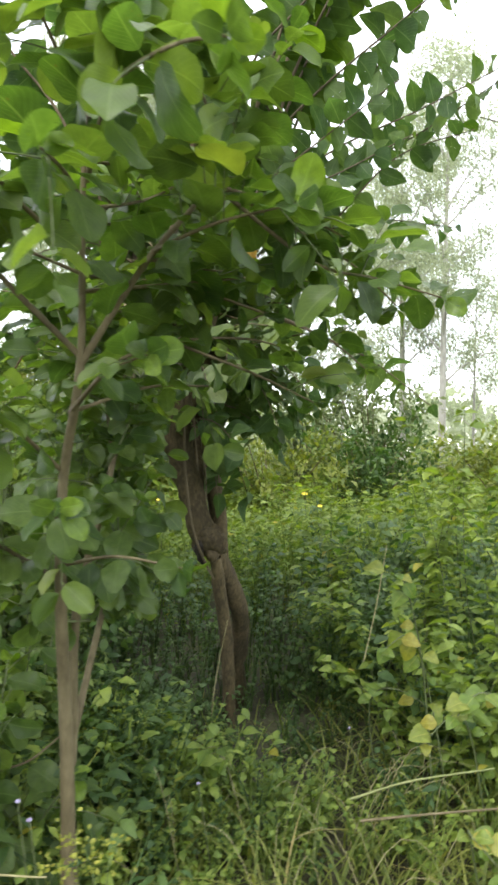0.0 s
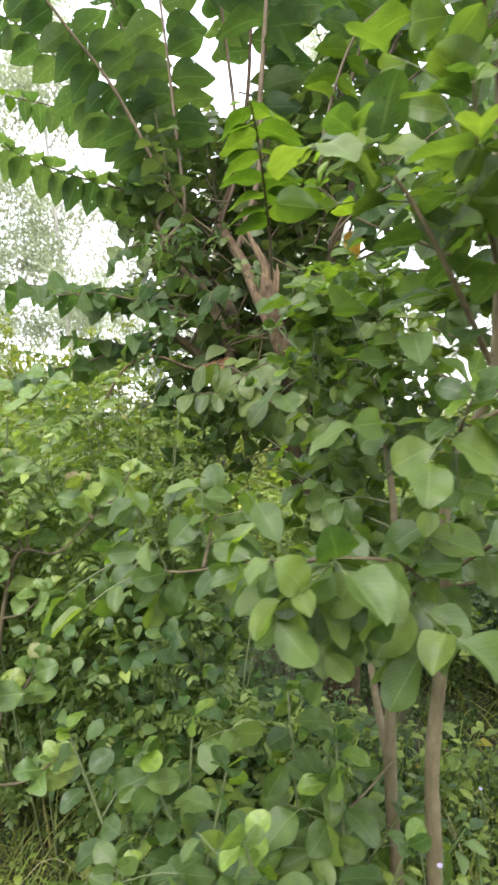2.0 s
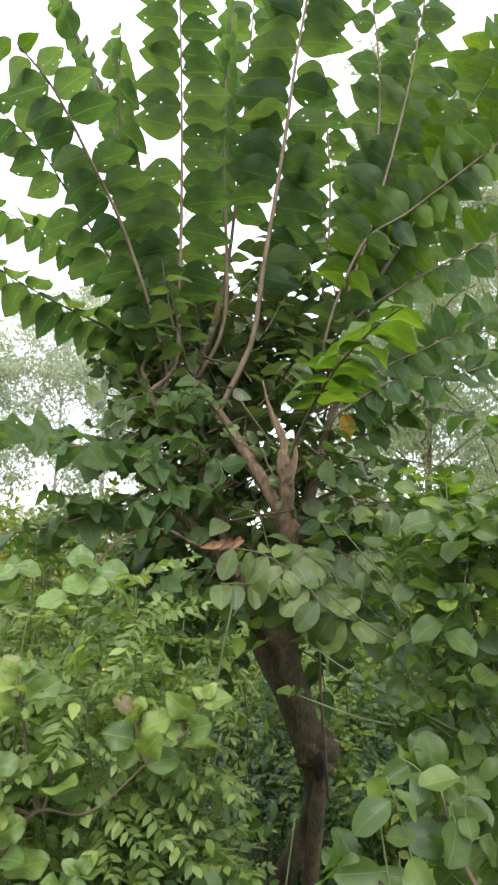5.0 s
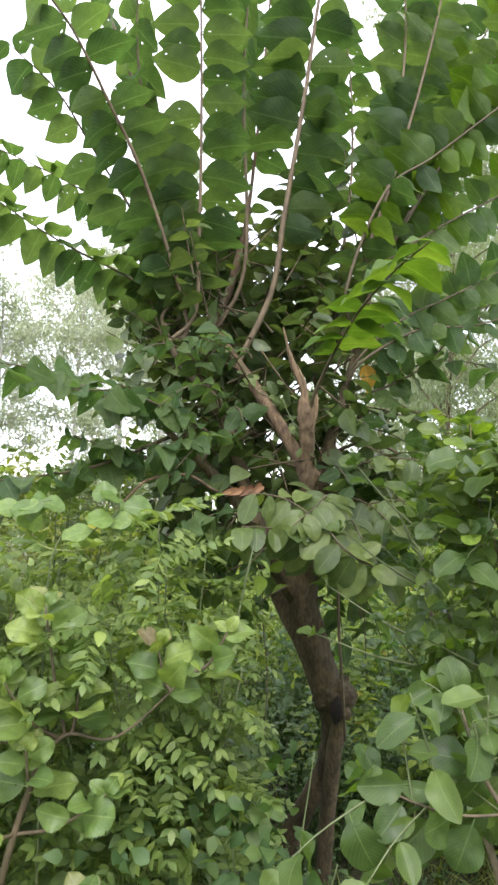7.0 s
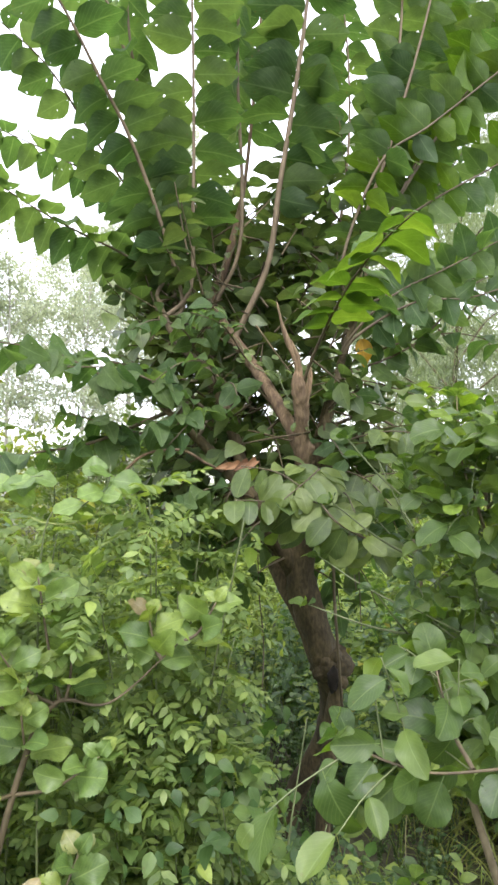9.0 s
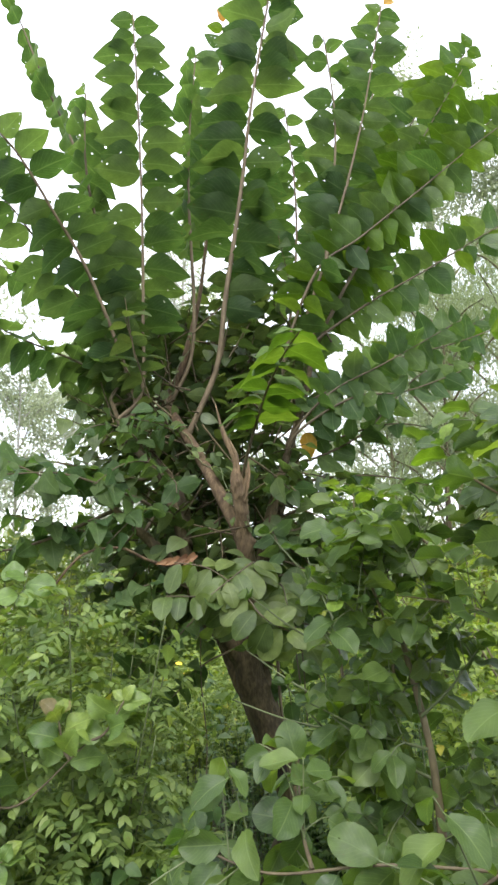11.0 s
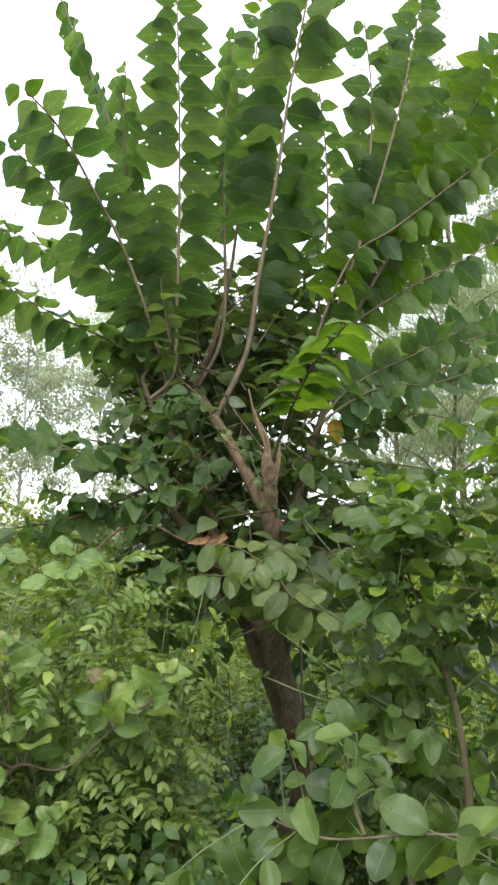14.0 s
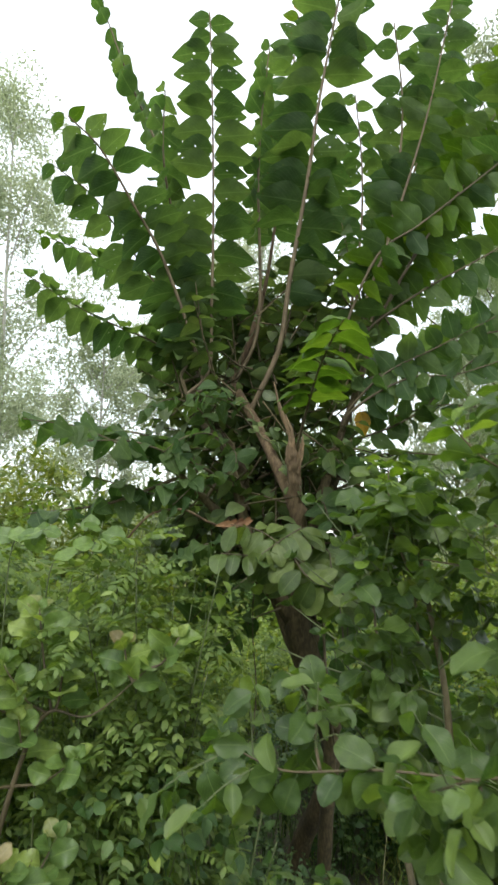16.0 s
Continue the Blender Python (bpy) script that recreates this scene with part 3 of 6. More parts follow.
# long shoots: path, leaf length, spacing of pairs, lateral, droop, share of upward normal, bright
SHOOTS = [
    ([(-0.85, 3.80, 2.90), (-1.11, 3.71, 3.50), (-1.33, 3.62, 3.79), (-1.53, 3.54, 4.02), (-1.71, 3.45, 4.10)], 0.185, 0.115, (0.60, -0.3, 0.75), 0.05, 0.34, 0),
    ([(-0.83, 3.75, 2.93), (-0.84, 3.69, 3.29), (-0.86, 3.63, 3.78), (-0.90, 3.56, 4.41), (-0.95, 3.50, 5.02)], 0.195, 0.118, ACROSS, 0.08, 0.36, 0),
    ([(-0.74, 4.10, 3.16), (-0.95, 4.15, 4.09), (-1.09, 4.20, 4.58), (-1.27, 4.25, 5.02), (-1.48, 4.30, 5.59)], 0.19, 0.12, ALONG, 0.1, 0.36, 0),
    ([(-0.41, 3.70, 3.10), (-0.38, 3.62, 3.49), (-0.29, 3.55, 4.14), (-0.23, 3.48, 4.71), (-0.08, 3.40, 5.62)], 0.235, 0.115, ACROSS, 0.1, 0.36, 0),
    ([(-0.60, 4.00, 2.95), (-0.49, 4.02, 3.17), (-0.38, 4.04, 3.53), (-0.30, 4.06, 3.94), (-0.19, 4.08, 4.80), (-0.08, 4.10, 5.80)], 0.19, 0.12, ACROSS, 0.1, 0.36, 0),
    ([(0.07, 3.50, 3.11), (0.19, 3.45, 3.71), (0.26, 3.40, 4.22), (0.27, 3.35, 4.69), (0.19, 3.30, 5.17)], 0.18, 0.125, ACROSS, 0.1, 0.36, 0),
    ([(-0.16, 3.40, 3.05), (0.00, 3.27, 3.56), (0.23, 3.15, 3.76), (0.57, 3.02, 4.06), (0.88, 2.90, 4.34), (1.22, 2.80, 4.62)], 0.18, 0.125, (0.5, -0.3, -0.8), 0.05, 0.45, 0.6),
    ([(0.01, 3.40, 3.34), (0.14, 3.33, 3.75), (0.39, 3.27, 4.56), (0.59, 3.20, 5.47)], 0.19, 0.12, ACROSS, 0.1, 0.36, 0),
    ([(-0.85, 3.90, 2.96), (-1.11, 3.90, 3.10), (-1.36, 3.90, 3.18), (-1.57, 3.90, 3.26), (-1.85, 3.90, 3.40)], 0.17, 0.10, (0.2, 0.8, -0.5), 0.35, 0.36, 0),
    ([(-0.77, 4.20, 3.33), (-1.05, 4.27, 3.60), (-1.38, 4.33, 3.76), (-1.75, 4.40, 3.88)], 0.17, 0.105, (0.2, 0.8, -0.4), 0.35, 0.36, 0),
    ([(-0.93, 3.60, 2.38), (-1.29, 3.53, 2.41), (-1.56, 3.47, 2.49), (-1.83, 3.40, 2.50)], 0.16, 0.10, (0.3, 0.9, 0.2), 0.3, 0.6, 0),
    ([(-0.13, 3.40, 2.67), (0.01, 3.23, 2.87), (0.27, 3.07, 3.02), (0.66, 2.90, 3.25)], 0.17, 0.105, (0.4, -0.2, -0.8), 0.15, 0.36, 0),
    ([(-0.52, 3.24, 2.40), (-0.56, 3.05, 2.56), (-0.64, 2.78, 2.68), (-0.73, 2.48, 2.74), (-0.81, 2.24, 2.74)], 0.160, 0.092, (0.87, -0.45, 0.0), 0.10, 0.66, 1),
    ([(-0.03, 3.50, 2.54), (0.34, 3.40, 2.71), (0.72, 3.30, 3.07), (1.10, 3.20, 3.17)], 0.17, 0.105, (0.4, -0.2, -0.8), 0.2, 0.36, 0),
    ([(0.17, 3.40, 3.37), (0.44, 3.27, 3.94), (0.72, 3.13, 4.47), (1.02, 3.00, 5.00)], 0.18, 0.12, (0.7, -0.4, -0.6), 0.05, 0.45, 0.6),
    ([(0.10, 3.70, 2.81), (0.35, 3.60, 3.06), (0.74, 3.50, 3.21), (1.02, 3.40, 3.34), (1.38, 3.30, 3.55)], 0.16, 0.10, (0.2, -0.9, -0.4), 0.3, 0.36, 0),
    ([(0.06, 3.60, 2.61), (0.33, 3.47, 2.73), (0.59, 3.33, 2.77), (1.01, 3.20, 2.68)], 0.16, 0.10, (0.2, -0.9, 0.1), 0.2, 0.7, 0),
    ([(0.09, 3.50, 2.31), (0.39, 3.43, 2.17), (0.62, 3.37, 2.04), (0.90, 3.30, 1.80)], 0.16, 0.10, (0.2, -0.9, 0.1), 0.25, 0.6, 0),
    ([(-1.00, 3.60, 2.30), (-1.35, 3.57, 2.15), (-1.58, 3.53, 2.10), (-1.79, 3.50, 2.07)], 0.15, 0.10, (0.3, 0.9, 0.1), 0.3, 0.6, 0),
    ([(-0.85, 3.55, 2.30), (-1.12, 3.42, 2.38), (-1.34, 3.34, 2.42), (-1.55, 3.28, 2.40)], 0.15, 0.075, (0.5, 0.8, 0.1), 0.15, 0.7, 0),
    ([(-0.88, 3.65, 2.45), (-1.15, 3.75, 2.52), (-1.40, 3.82, 2.56), (-1.66, 3.88, 2.55)], 0.15, 0.075, (0.5, 0.8, 0.1), 0.2, 0.7, 0),
    ([(-0.90, 3.55, 2.22), (-1.10, 3.55, 2.18), (-1.30, 3.55, 2.22), (-1.50, 3.52, 2.26)], 0.14, 0.075, (0.5, 0.8, 0.1), 0.2, 0.7, 0),
    ([(0.05, 3.55, 2.45), (0.30, 3.45, 2.48), (0.52, 3.36, 2.46), (0.74, 3.28, 2.40)], 0.15, 0.085, (0.5, -0.8, 0.1), 0.2, 0.7, 0),
    ([(-0.82, 3.90, 3.30), (-1.04, 3.87, 3.92), (-1.12, 3.83, 4.27), (-1.13, 3.80, 4.67)], 0.18, 0.12, (0.6, 0.6, 0.0), 0.1, 0.4, 0),
    ([(-0.48, 3.85, 3.30), (-0.50, 3.83, 4.23), (-0.48, 3.82, 4.73), (-0.44, 3.80, 5.18)], 0.16, 0.12, (0.6, 0.6, 0.0), 0.1, 0.4, 0),
    ([(0.02, 3.70, 3.00), (0.20, 3.76, 3.90), (0.25, 3.80, 4.51), (0.22, 3.82, 5.05)], 0.175, 0.13, ACROSS, 0.2, 0.45, 0),
    ([(0.20, 3.55, 3.30), (0.60, 3.37, 4.30), (0.85, 3.23, 4.81), (1.23, 3.10, 5.32)], 0.19, 0.12, (0.7, -0.4, -0.6), 0.05, 0.4, 0.6),
    ([(-0.12, 3.35, 2.68), (0.11, 3.17, 2.84), (0.35, 3.03, 2.86), (0.72, 2.90, 3.00)], 0.16, 0.10, (0.4, -0.6, -0.5), 0.2, 0.36, 0),
    ([(-0.90, 3.90, 3.15), (-1.33, 3.83, 3.67), (-1.53, 3.77, 3.87), (-1.75, 3.70, 3.96)], 0.19, 0.115, (0.6, -0.3, 0.75), 0.05, 0.4, 0),
    ([(0.15, 3.65, 3.30), (0.45, 3.70, 4.07), (0.70, 3.67, 4.79), (0.93, 3.63, 5.48)], 0.19, 0.12, (0.8, -0.4, -0.3), 0.1, 0.4, 0),
    ([(0.16, 3.70, 3.20), (0.42, 3.63, 3.49), (0.63, 3.57, 3.64), (0.87, 3.50, 3.95)], 0.17, 0.10, (0.4, -0.8, -0.3), 0.3, 0.4, 0),
    ([(0.05, 3.45, 3.20), (0.35, 3.30, 3.44), (0.70, 3.15, 3.66), (1.10, 3.00, 3.92), (1.42, 2.90, 4.10)], 0.17, 0.11, (0.5, -0.3, -0.8), 0.08, 0.45, 0.5),
    ([(0.20, 3.30, 3.50), (0.55, 3.12, 4.08), (0.95, 2.98, 4.46), (1.35, 2.85, 4.82)], 0.18, 0.12, (0.6, -0.3, -0.7), 0.05, 0.45, 0.6),
    ([(0.06, 3.40, 2.90), (0.40, 3.22, 3.08), (0.80, 3.06, 3.20), (1.20, 2.94, 3.36)], 0.16, 0.105, (0.4, -0.3, -0.8), 0.12, 0.45, 0.3),
]
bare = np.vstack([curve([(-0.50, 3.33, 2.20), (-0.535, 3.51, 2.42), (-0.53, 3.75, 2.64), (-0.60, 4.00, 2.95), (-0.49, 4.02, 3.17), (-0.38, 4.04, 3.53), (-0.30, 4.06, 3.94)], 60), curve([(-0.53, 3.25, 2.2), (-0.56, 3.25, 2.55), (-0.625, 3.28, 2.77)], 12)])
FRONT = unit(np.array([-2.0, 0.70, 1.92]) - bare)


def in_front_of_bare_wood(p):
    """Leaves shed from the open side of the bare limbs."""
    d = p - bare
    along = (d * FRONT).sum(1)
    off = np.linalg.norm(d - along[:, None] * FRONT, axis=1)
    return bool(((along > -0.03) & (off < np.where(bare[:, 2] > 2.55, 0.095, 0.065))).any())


g = np.random.default_rng(11)
limb_wood = np.vstack([curve(p, 40)[10:] for p, *_ in BOUGHS])
for path, size, step, lateral, droop, up_mix, bright in SHOOTS:
    near = limb_wood[np.argmin(np.linalg.norm((limb_wood - path[0]) * [1.8, 1.8, 1.0], axis=1) + 0.5 * np.clip(limb_wood[:, 2] - path[0][2] + 0.1, 0, 9))]
    c = curve([near] + path if np.linalg.norm(near - path[0]) > 0.08 else path, 40)
    h = Heap()
    thick = path[0] == (-0.60, 4.00, 2.95)
    leading = path[0] == (-0.41, 3.70, 3.10)
    upright = path[-1][2] > 4.0
    stout = upright and bright < 0.5
    thin_end = [0.027, 0.023, 0.014, 0.004] if thick else [0.017, 0.015, 0.014, 0.006] if leading else [0.012, 0.010, 0.009, 0.004] if stout else [0.007 if bright == 1 else 0.010, 0.008, 0.006, 0.0025]
    h.tube(c, np.interp(np.linspace(0, 1, 40), [0, 0.32, 0.42, 1], thin_end), 7, 0.06, 3)
    shoot = part("shoot", h, MAT_LIMB if thick else MAT_LONG_SHOOT if stout else MAT_SHOOT, tree, "long thin brown shoot with two rows of leaves")
    wide = upright and bright < 1
    gap = step * (0.88 if leading else 0.94 if wide else 0.9)
    for p, way, nor, s in two_ranked(path, gap, 0.34 if leading else (0.30 if bright == 1 else 0.12), lateral, droop, 0.12 if wide else 0.22, up_mix + (0.15 if wide else 0), g):
        if path[-1][0] > 0.5 and path[-1][2] < 3.7 and bright < 1:
            way, nor = unit(way + g.normal(0, 0.3, 3)), unit(nor + g.normal(0, 0.4, 3))
        if path[-1][0] > -0.3 and bright < 1:
            way, nor = unit(way + g.normal(0, 0.13, 3)), unit(nor + g.normal(0, 0.2, 3))
        if path[-1][0] > 0.5 and path[-1][2] < 2.9 and g.uniform() < 0.35:
            continue
        if path[-1][0] < -1.2 and path[-1][2] < 2.7:
            way, nor = unit(way + g.normal(0, 0.26, 3)), unit(nor + g.normal(0, 0.36, 3))
            if g.uniform() < 0.08:
                continue
        if upright and path[-1][0] > 0.1 and bright < 0.5 and s < 0.55 and g.uniform() < 0.28:
            continue
        if bright == 1:
            way, nor = unit(way + g.normal(0, 0.16, 3)), unit(nor + g.normal(0, 0.3, 3))
        size_here = (g.uniform(0.75, 1.05) if path[-1][0] > 0.1 and bright < 1 else 1.0) * (1.30 if wide else 1.14) * size * g.uniform(0.88, 1.08) * np.interp(s, [0, 0.3, 0.85, 1.0], [0.75, 1.0, 0.92, 0.45])
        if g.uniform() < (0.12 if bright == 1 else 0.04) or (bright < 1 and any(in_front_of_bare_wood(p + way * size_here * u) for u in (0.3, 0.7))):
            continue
        # the blades join the shoot on its sunny side
        hang_leaf(shoot, (BRIGHT_LEAVES if g.uniform() < bright or s > 0.97 else TREE_LEAVES)[g.integers(4)], p - way * 0.010 + unit(nor * [1, 1, 0]) * (0.012 if wide else 0.0), way, nor, size_here)

# inner crown: short side shoots all round the limbs
twigs, foliage = Heap(), Heap()
small_ovate = [leaf_template("ovate", 0.68, 7, 3, 0.22, 0.25, 0.06, 0.0, s) for s in range(3)]
limb_points = np.vstack([curve(p, 30)[8:] for p, *_ in BOUGHS] + [curve(s[0], 30)[:14] for s in SHOOTS])
centre = np.array([-0.42, 3.62, 2.4])
for k in range(1010):
    p0 = limb_points[g.integers(len(limb_points))] + g.normal(0, 0.03, 3)
    if k % 5 < 2:
        p0 = np.array([-0.42, 3.85, 2.75]) + unit(g.normal(0, 1, 3)) * g.uniform(0.3, 1) * [0.75, 0.5, 0.75]
    elif k % 5 == 2:
        p0 = np.array([-0.45, 3.72, 2.15]) + unit(g.normal(0, 1, 3)) * g.uniform(0.3, 1) * [0.7, 0.5, 0.5]
    if k >= 680:
        p0 = np.array([-0.42, 4.28, 3.15]) + unit(g.normal(0, 1, 3)) * g.uniform(0.2, 1) * [0.55, 0.2, 0.45]
    if k >= 780:
        p0 = np.array([0.05, 3.85, 3.25]) + unit(g.normal(0, 1, 3)) * g.uniform(0.2, 1) * [0.35, 0.3, 0.5]
    if k >= 860:
        p0 = np.array([-0.35, 4.30, 3.50]) + unit(g.normal(0, 1, 3)) * g.uniform(0.2, 1) * [0.62, 0.16, 0.45]
    if p0[0] > -0.08 and p0[1] < 3.7 and p0[2] < 2.8 and k % 3 or k % 7 == 0:
        continue
    if (p0[0] > -0.02 and p0[2] < 2.95 and k % 4) or (p0[0] < -0.88 and p0[2] < 2.75 and k % 2) or (p0[0] > -0.15 and p0[2] > 3.1 and k % 2):
        continue
    out_way = unit((p0 - centre) * [1, 1, 0.5] + g.normal(0, 0.55, 3) + [0, 0.15, 0.1])
    if p0[2] < 2.25:
        out_way = unit(out_way + [0, 0.1, -0.15])
    L = g.uniform(0.3, 0.75)
    bend = np.array([0, 0, -0.18 if p0[2] < 2.6 else 0.12])
    c = curve([p0, p0 + out_way * L * 0.5 + bend * 0.25 * L, p0 + out_way * L + bend * L], 14)
    if (c[:, 1] < 2.75).any() or (c[:, 2] < 1.6).any() or (c[:, 2] > 4.15).any() or (((c - [-0.32, 3.75, 2.65]) / [0.98, 0.95, 1.28]) ** 2).sum(1).max() > (1.6 if k >= 860 else 1):
        continue
    lat = unit(np.cross(out_way, UP) + g.normal(0, 0.25, 3))
    keep, places = [], 0
    for p, way, nor, s in two_ranked(c, 0.085, 0.10, lat, 0.22, 0.3, 0.7, g):
        hide = p[1] < 3.38 and -0.85 < p[0] < -0.42 and 2.10 < p[2] < 2.95
        hide |= p[1] < 3.7 and -0.80 < p[0] < -0.45 and 2.35 < p[2] < 2.95
        hide |= p[1] < 3.36 and -0.70 < p[0] < -0.05 and p[2] < 2.0
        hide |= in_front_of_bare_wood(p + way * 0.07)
        places += 1
        if not hide:
            way, nor = unit(way + g.normal(0, 0.22, 3)), unit(nor + g.normal(0, 0.36, 3))
            keep.append((p, way, nor, 0.132 * g.uniform(0.6, 1.15) * (0.65 if s > 0.9 else 1)))
    if len(keep) < max(4, 0.7 * places):
        continue
    twigs.tube(c, np.linspace(0.0055, 0.002, 14), 5)
    a = [np.array(z) for z in zip(*keep)]
    foliage.leaves(small_ovate[k % 3], *a)
part("twig_work", twigs, MAT_BARK, tree, "", "stuff")
part("foliage", foliage, MAT_TREE_FOLIAGE, tree, "dense dark green inner leaves", "stuff")

# low leafy sprays in front of the trunk
for path, lat, n_up in (
    ([(-0.40, 3.05, 1.75), (-0.52, 2.80, 1.73), (-0.67, 2.82, 1.81), (-0.71, 2.90, 1.90), (-0.81, 3.00, 2.00), (-0.92, 3.10, 2.03)], (0.5, -0.6, 0.6), 0.55),
    ([(-0.46, 3.30, 1.70), (-0.60, 3.10, 1.80), (-0.78, 3.02, 1.88), (-0.98, 3.05, 1.90)], (0.3, -0.8, 0.4), 0.55),
    ([(-0.61, 3.60, 2.58), (-0.81, 3.45, 2.68), (-1.06, 3.25, 2.66)], (0.5, -0.6, 0.5), 0.5),
    ([(-0.30, 3.35, 1.95), (-0.15, 3.10, 2.0), (0.0, 2.95, 1.95)], (0.5, -0.6, 0.6), 0.55),
    ([(-0.62, 3.42, 1.80), (-0.78, 3.25, 1.78), (-0.95, 3.18, 1.66)], (0.4, -0.7, 0.5), 0.5),
    ([(-0.66, 3.45, 1.90), (-0.90, 3.35, 1.95), (-1.15, 3.35, 1.86)], (0.4, -0.7, 0.5), 0.5),
    ([(-0.40, 3.30, 1.90), (-0.42, 3.10, 1.92), (-0.48, 2.95, 1.84)], (0.8, -0.2, 0.4), 0.5),
    ([(-0.36, 3.38, 1.75), (-0.20, 3.18, 1.72), (-0.08, 3.05, 1.60)], (0.6, -0.5, 0.5), 0.5),
    ([(-0.25, 3.40, 2.15), (-0.08, 3.18, 2.20), (0.10, 3.02, 2.16)], (0.6, -0.5, 0.5), 0.5),
    ([(-0.80, 3.55, 2.20), (-1.00, 3.40, 2.26), (-1.22, 3.32, 2.20)], (0.4, -0.7, 0.5), 0.5),
    ([(-0.48, 3.30, 1.98), (-0.56, 3.08, 2.02), (-0.70, 2.95, 1.98), (-0.84, 2.92, 1.90)], (0.5, -0.5, 0.6), 0.5),
    ([(-0.72, 3.50, 1.98), (-0.86, 3.40, 1.84), (-0.98, 3.36, 1.68)], (0.5, -0.5, 0.6), 0.4),
    ([(-0.52, 3.42, 1.62), (-0.70, 3.34, 1.58), (-0.86, 3.30, 1.47)], (0.3, -0.3, 0.9), 0.2),
    ([(-0.66, 3.45, 1.75), (-0.88, 3.40, 1.68), (-1.06, 3.36, 1.54)], (0.3, -0.3, 0.9), 0.2),
    ([(-0.33, 3.36, 2.05), (-0.25, 3.16, 1.98), (-0.22, 3.02, 1.86)], (0.7, -0.3, 0.5), 0.45),
):
    h = Heap()
    h.tube(curve(path, 20), np.linspace(0.005, 0.002, 20), 6)
    spray = part("spray", h, MAT_SHOOT, tree)
    for p, way, nor, s in two_ranked(path, 0.062 if min(q[1] for q in path) < 3.04 else 0.058, 0.16, (0.85, -0.5, 0.1) if min(q[1] for q in path) < 3.04 else lat, 0.25, 0.3, n_up, g):
        facing = min(q[1] for q in path) < 3.04
        if facing:
            nor = unit(np.array([-0.45, -0.7, 0.8]) + g.normal(0, 0.33, 3))
            way = unit(way * [1.0, 0.7, 0.6] - UP * 0.42 + g.normal(0, 0.2, 3))
        else:
            nor = unit(nor * [1, -1, 1] + [-0.3, -0.4, 0.3] + g.normal(0, 0.3, 3))
            way = unit(way + g.normal(0, 0.25, 3))
        hang_leaf(spray, (SPRAY_LEAVES if facing else TREE_LEAVES)[g.integers(4)], p, way, nor, (0.085 if path[0] == (-0.61, 3.60, 2.58) else 0.135) * g.uniform(0.7, 1.15))
h = Heap()
limb_line = curve([(-0.50, 3.26, 2.20), (-0.54, 3.42, 2.44), (-0.55, 3.70, 2.60), (-0.62, 3.94, 2.90), (-0.55, 3.96, 3.10), (-0.44, 3.97, 3.40)], 30)
h.tube(limb_line + np.stack([0.02 * np.sin(np.arange(30)), -0.03 + 0 * np.arange(30), 0.02 * np.cos(np.arange(30))], -1), 0.0025, 5)
ivy = part("creeper", h, MAT_GREENSTEM, tree, "small-leaved creeper wound round the bare limb")
for k in range(34):
    p = limb_line[g.integers(1, 30)] + g.normal(0, 0.028, 3) + [-0.02, -0.035, 0.0]
    hang_leaf(ivy, SPRAY_LEAVES[g.integers(4)], p, (g.uniform(-1, 1), g.uniform(-0.7, 0.3), g.uniform(-0.9, 0.3)), (-0.4 + g.normal(0, 0.3), -0.7, 0.7 + g.normal(0, 0.3)), g.uniform(0.04, 0.085))
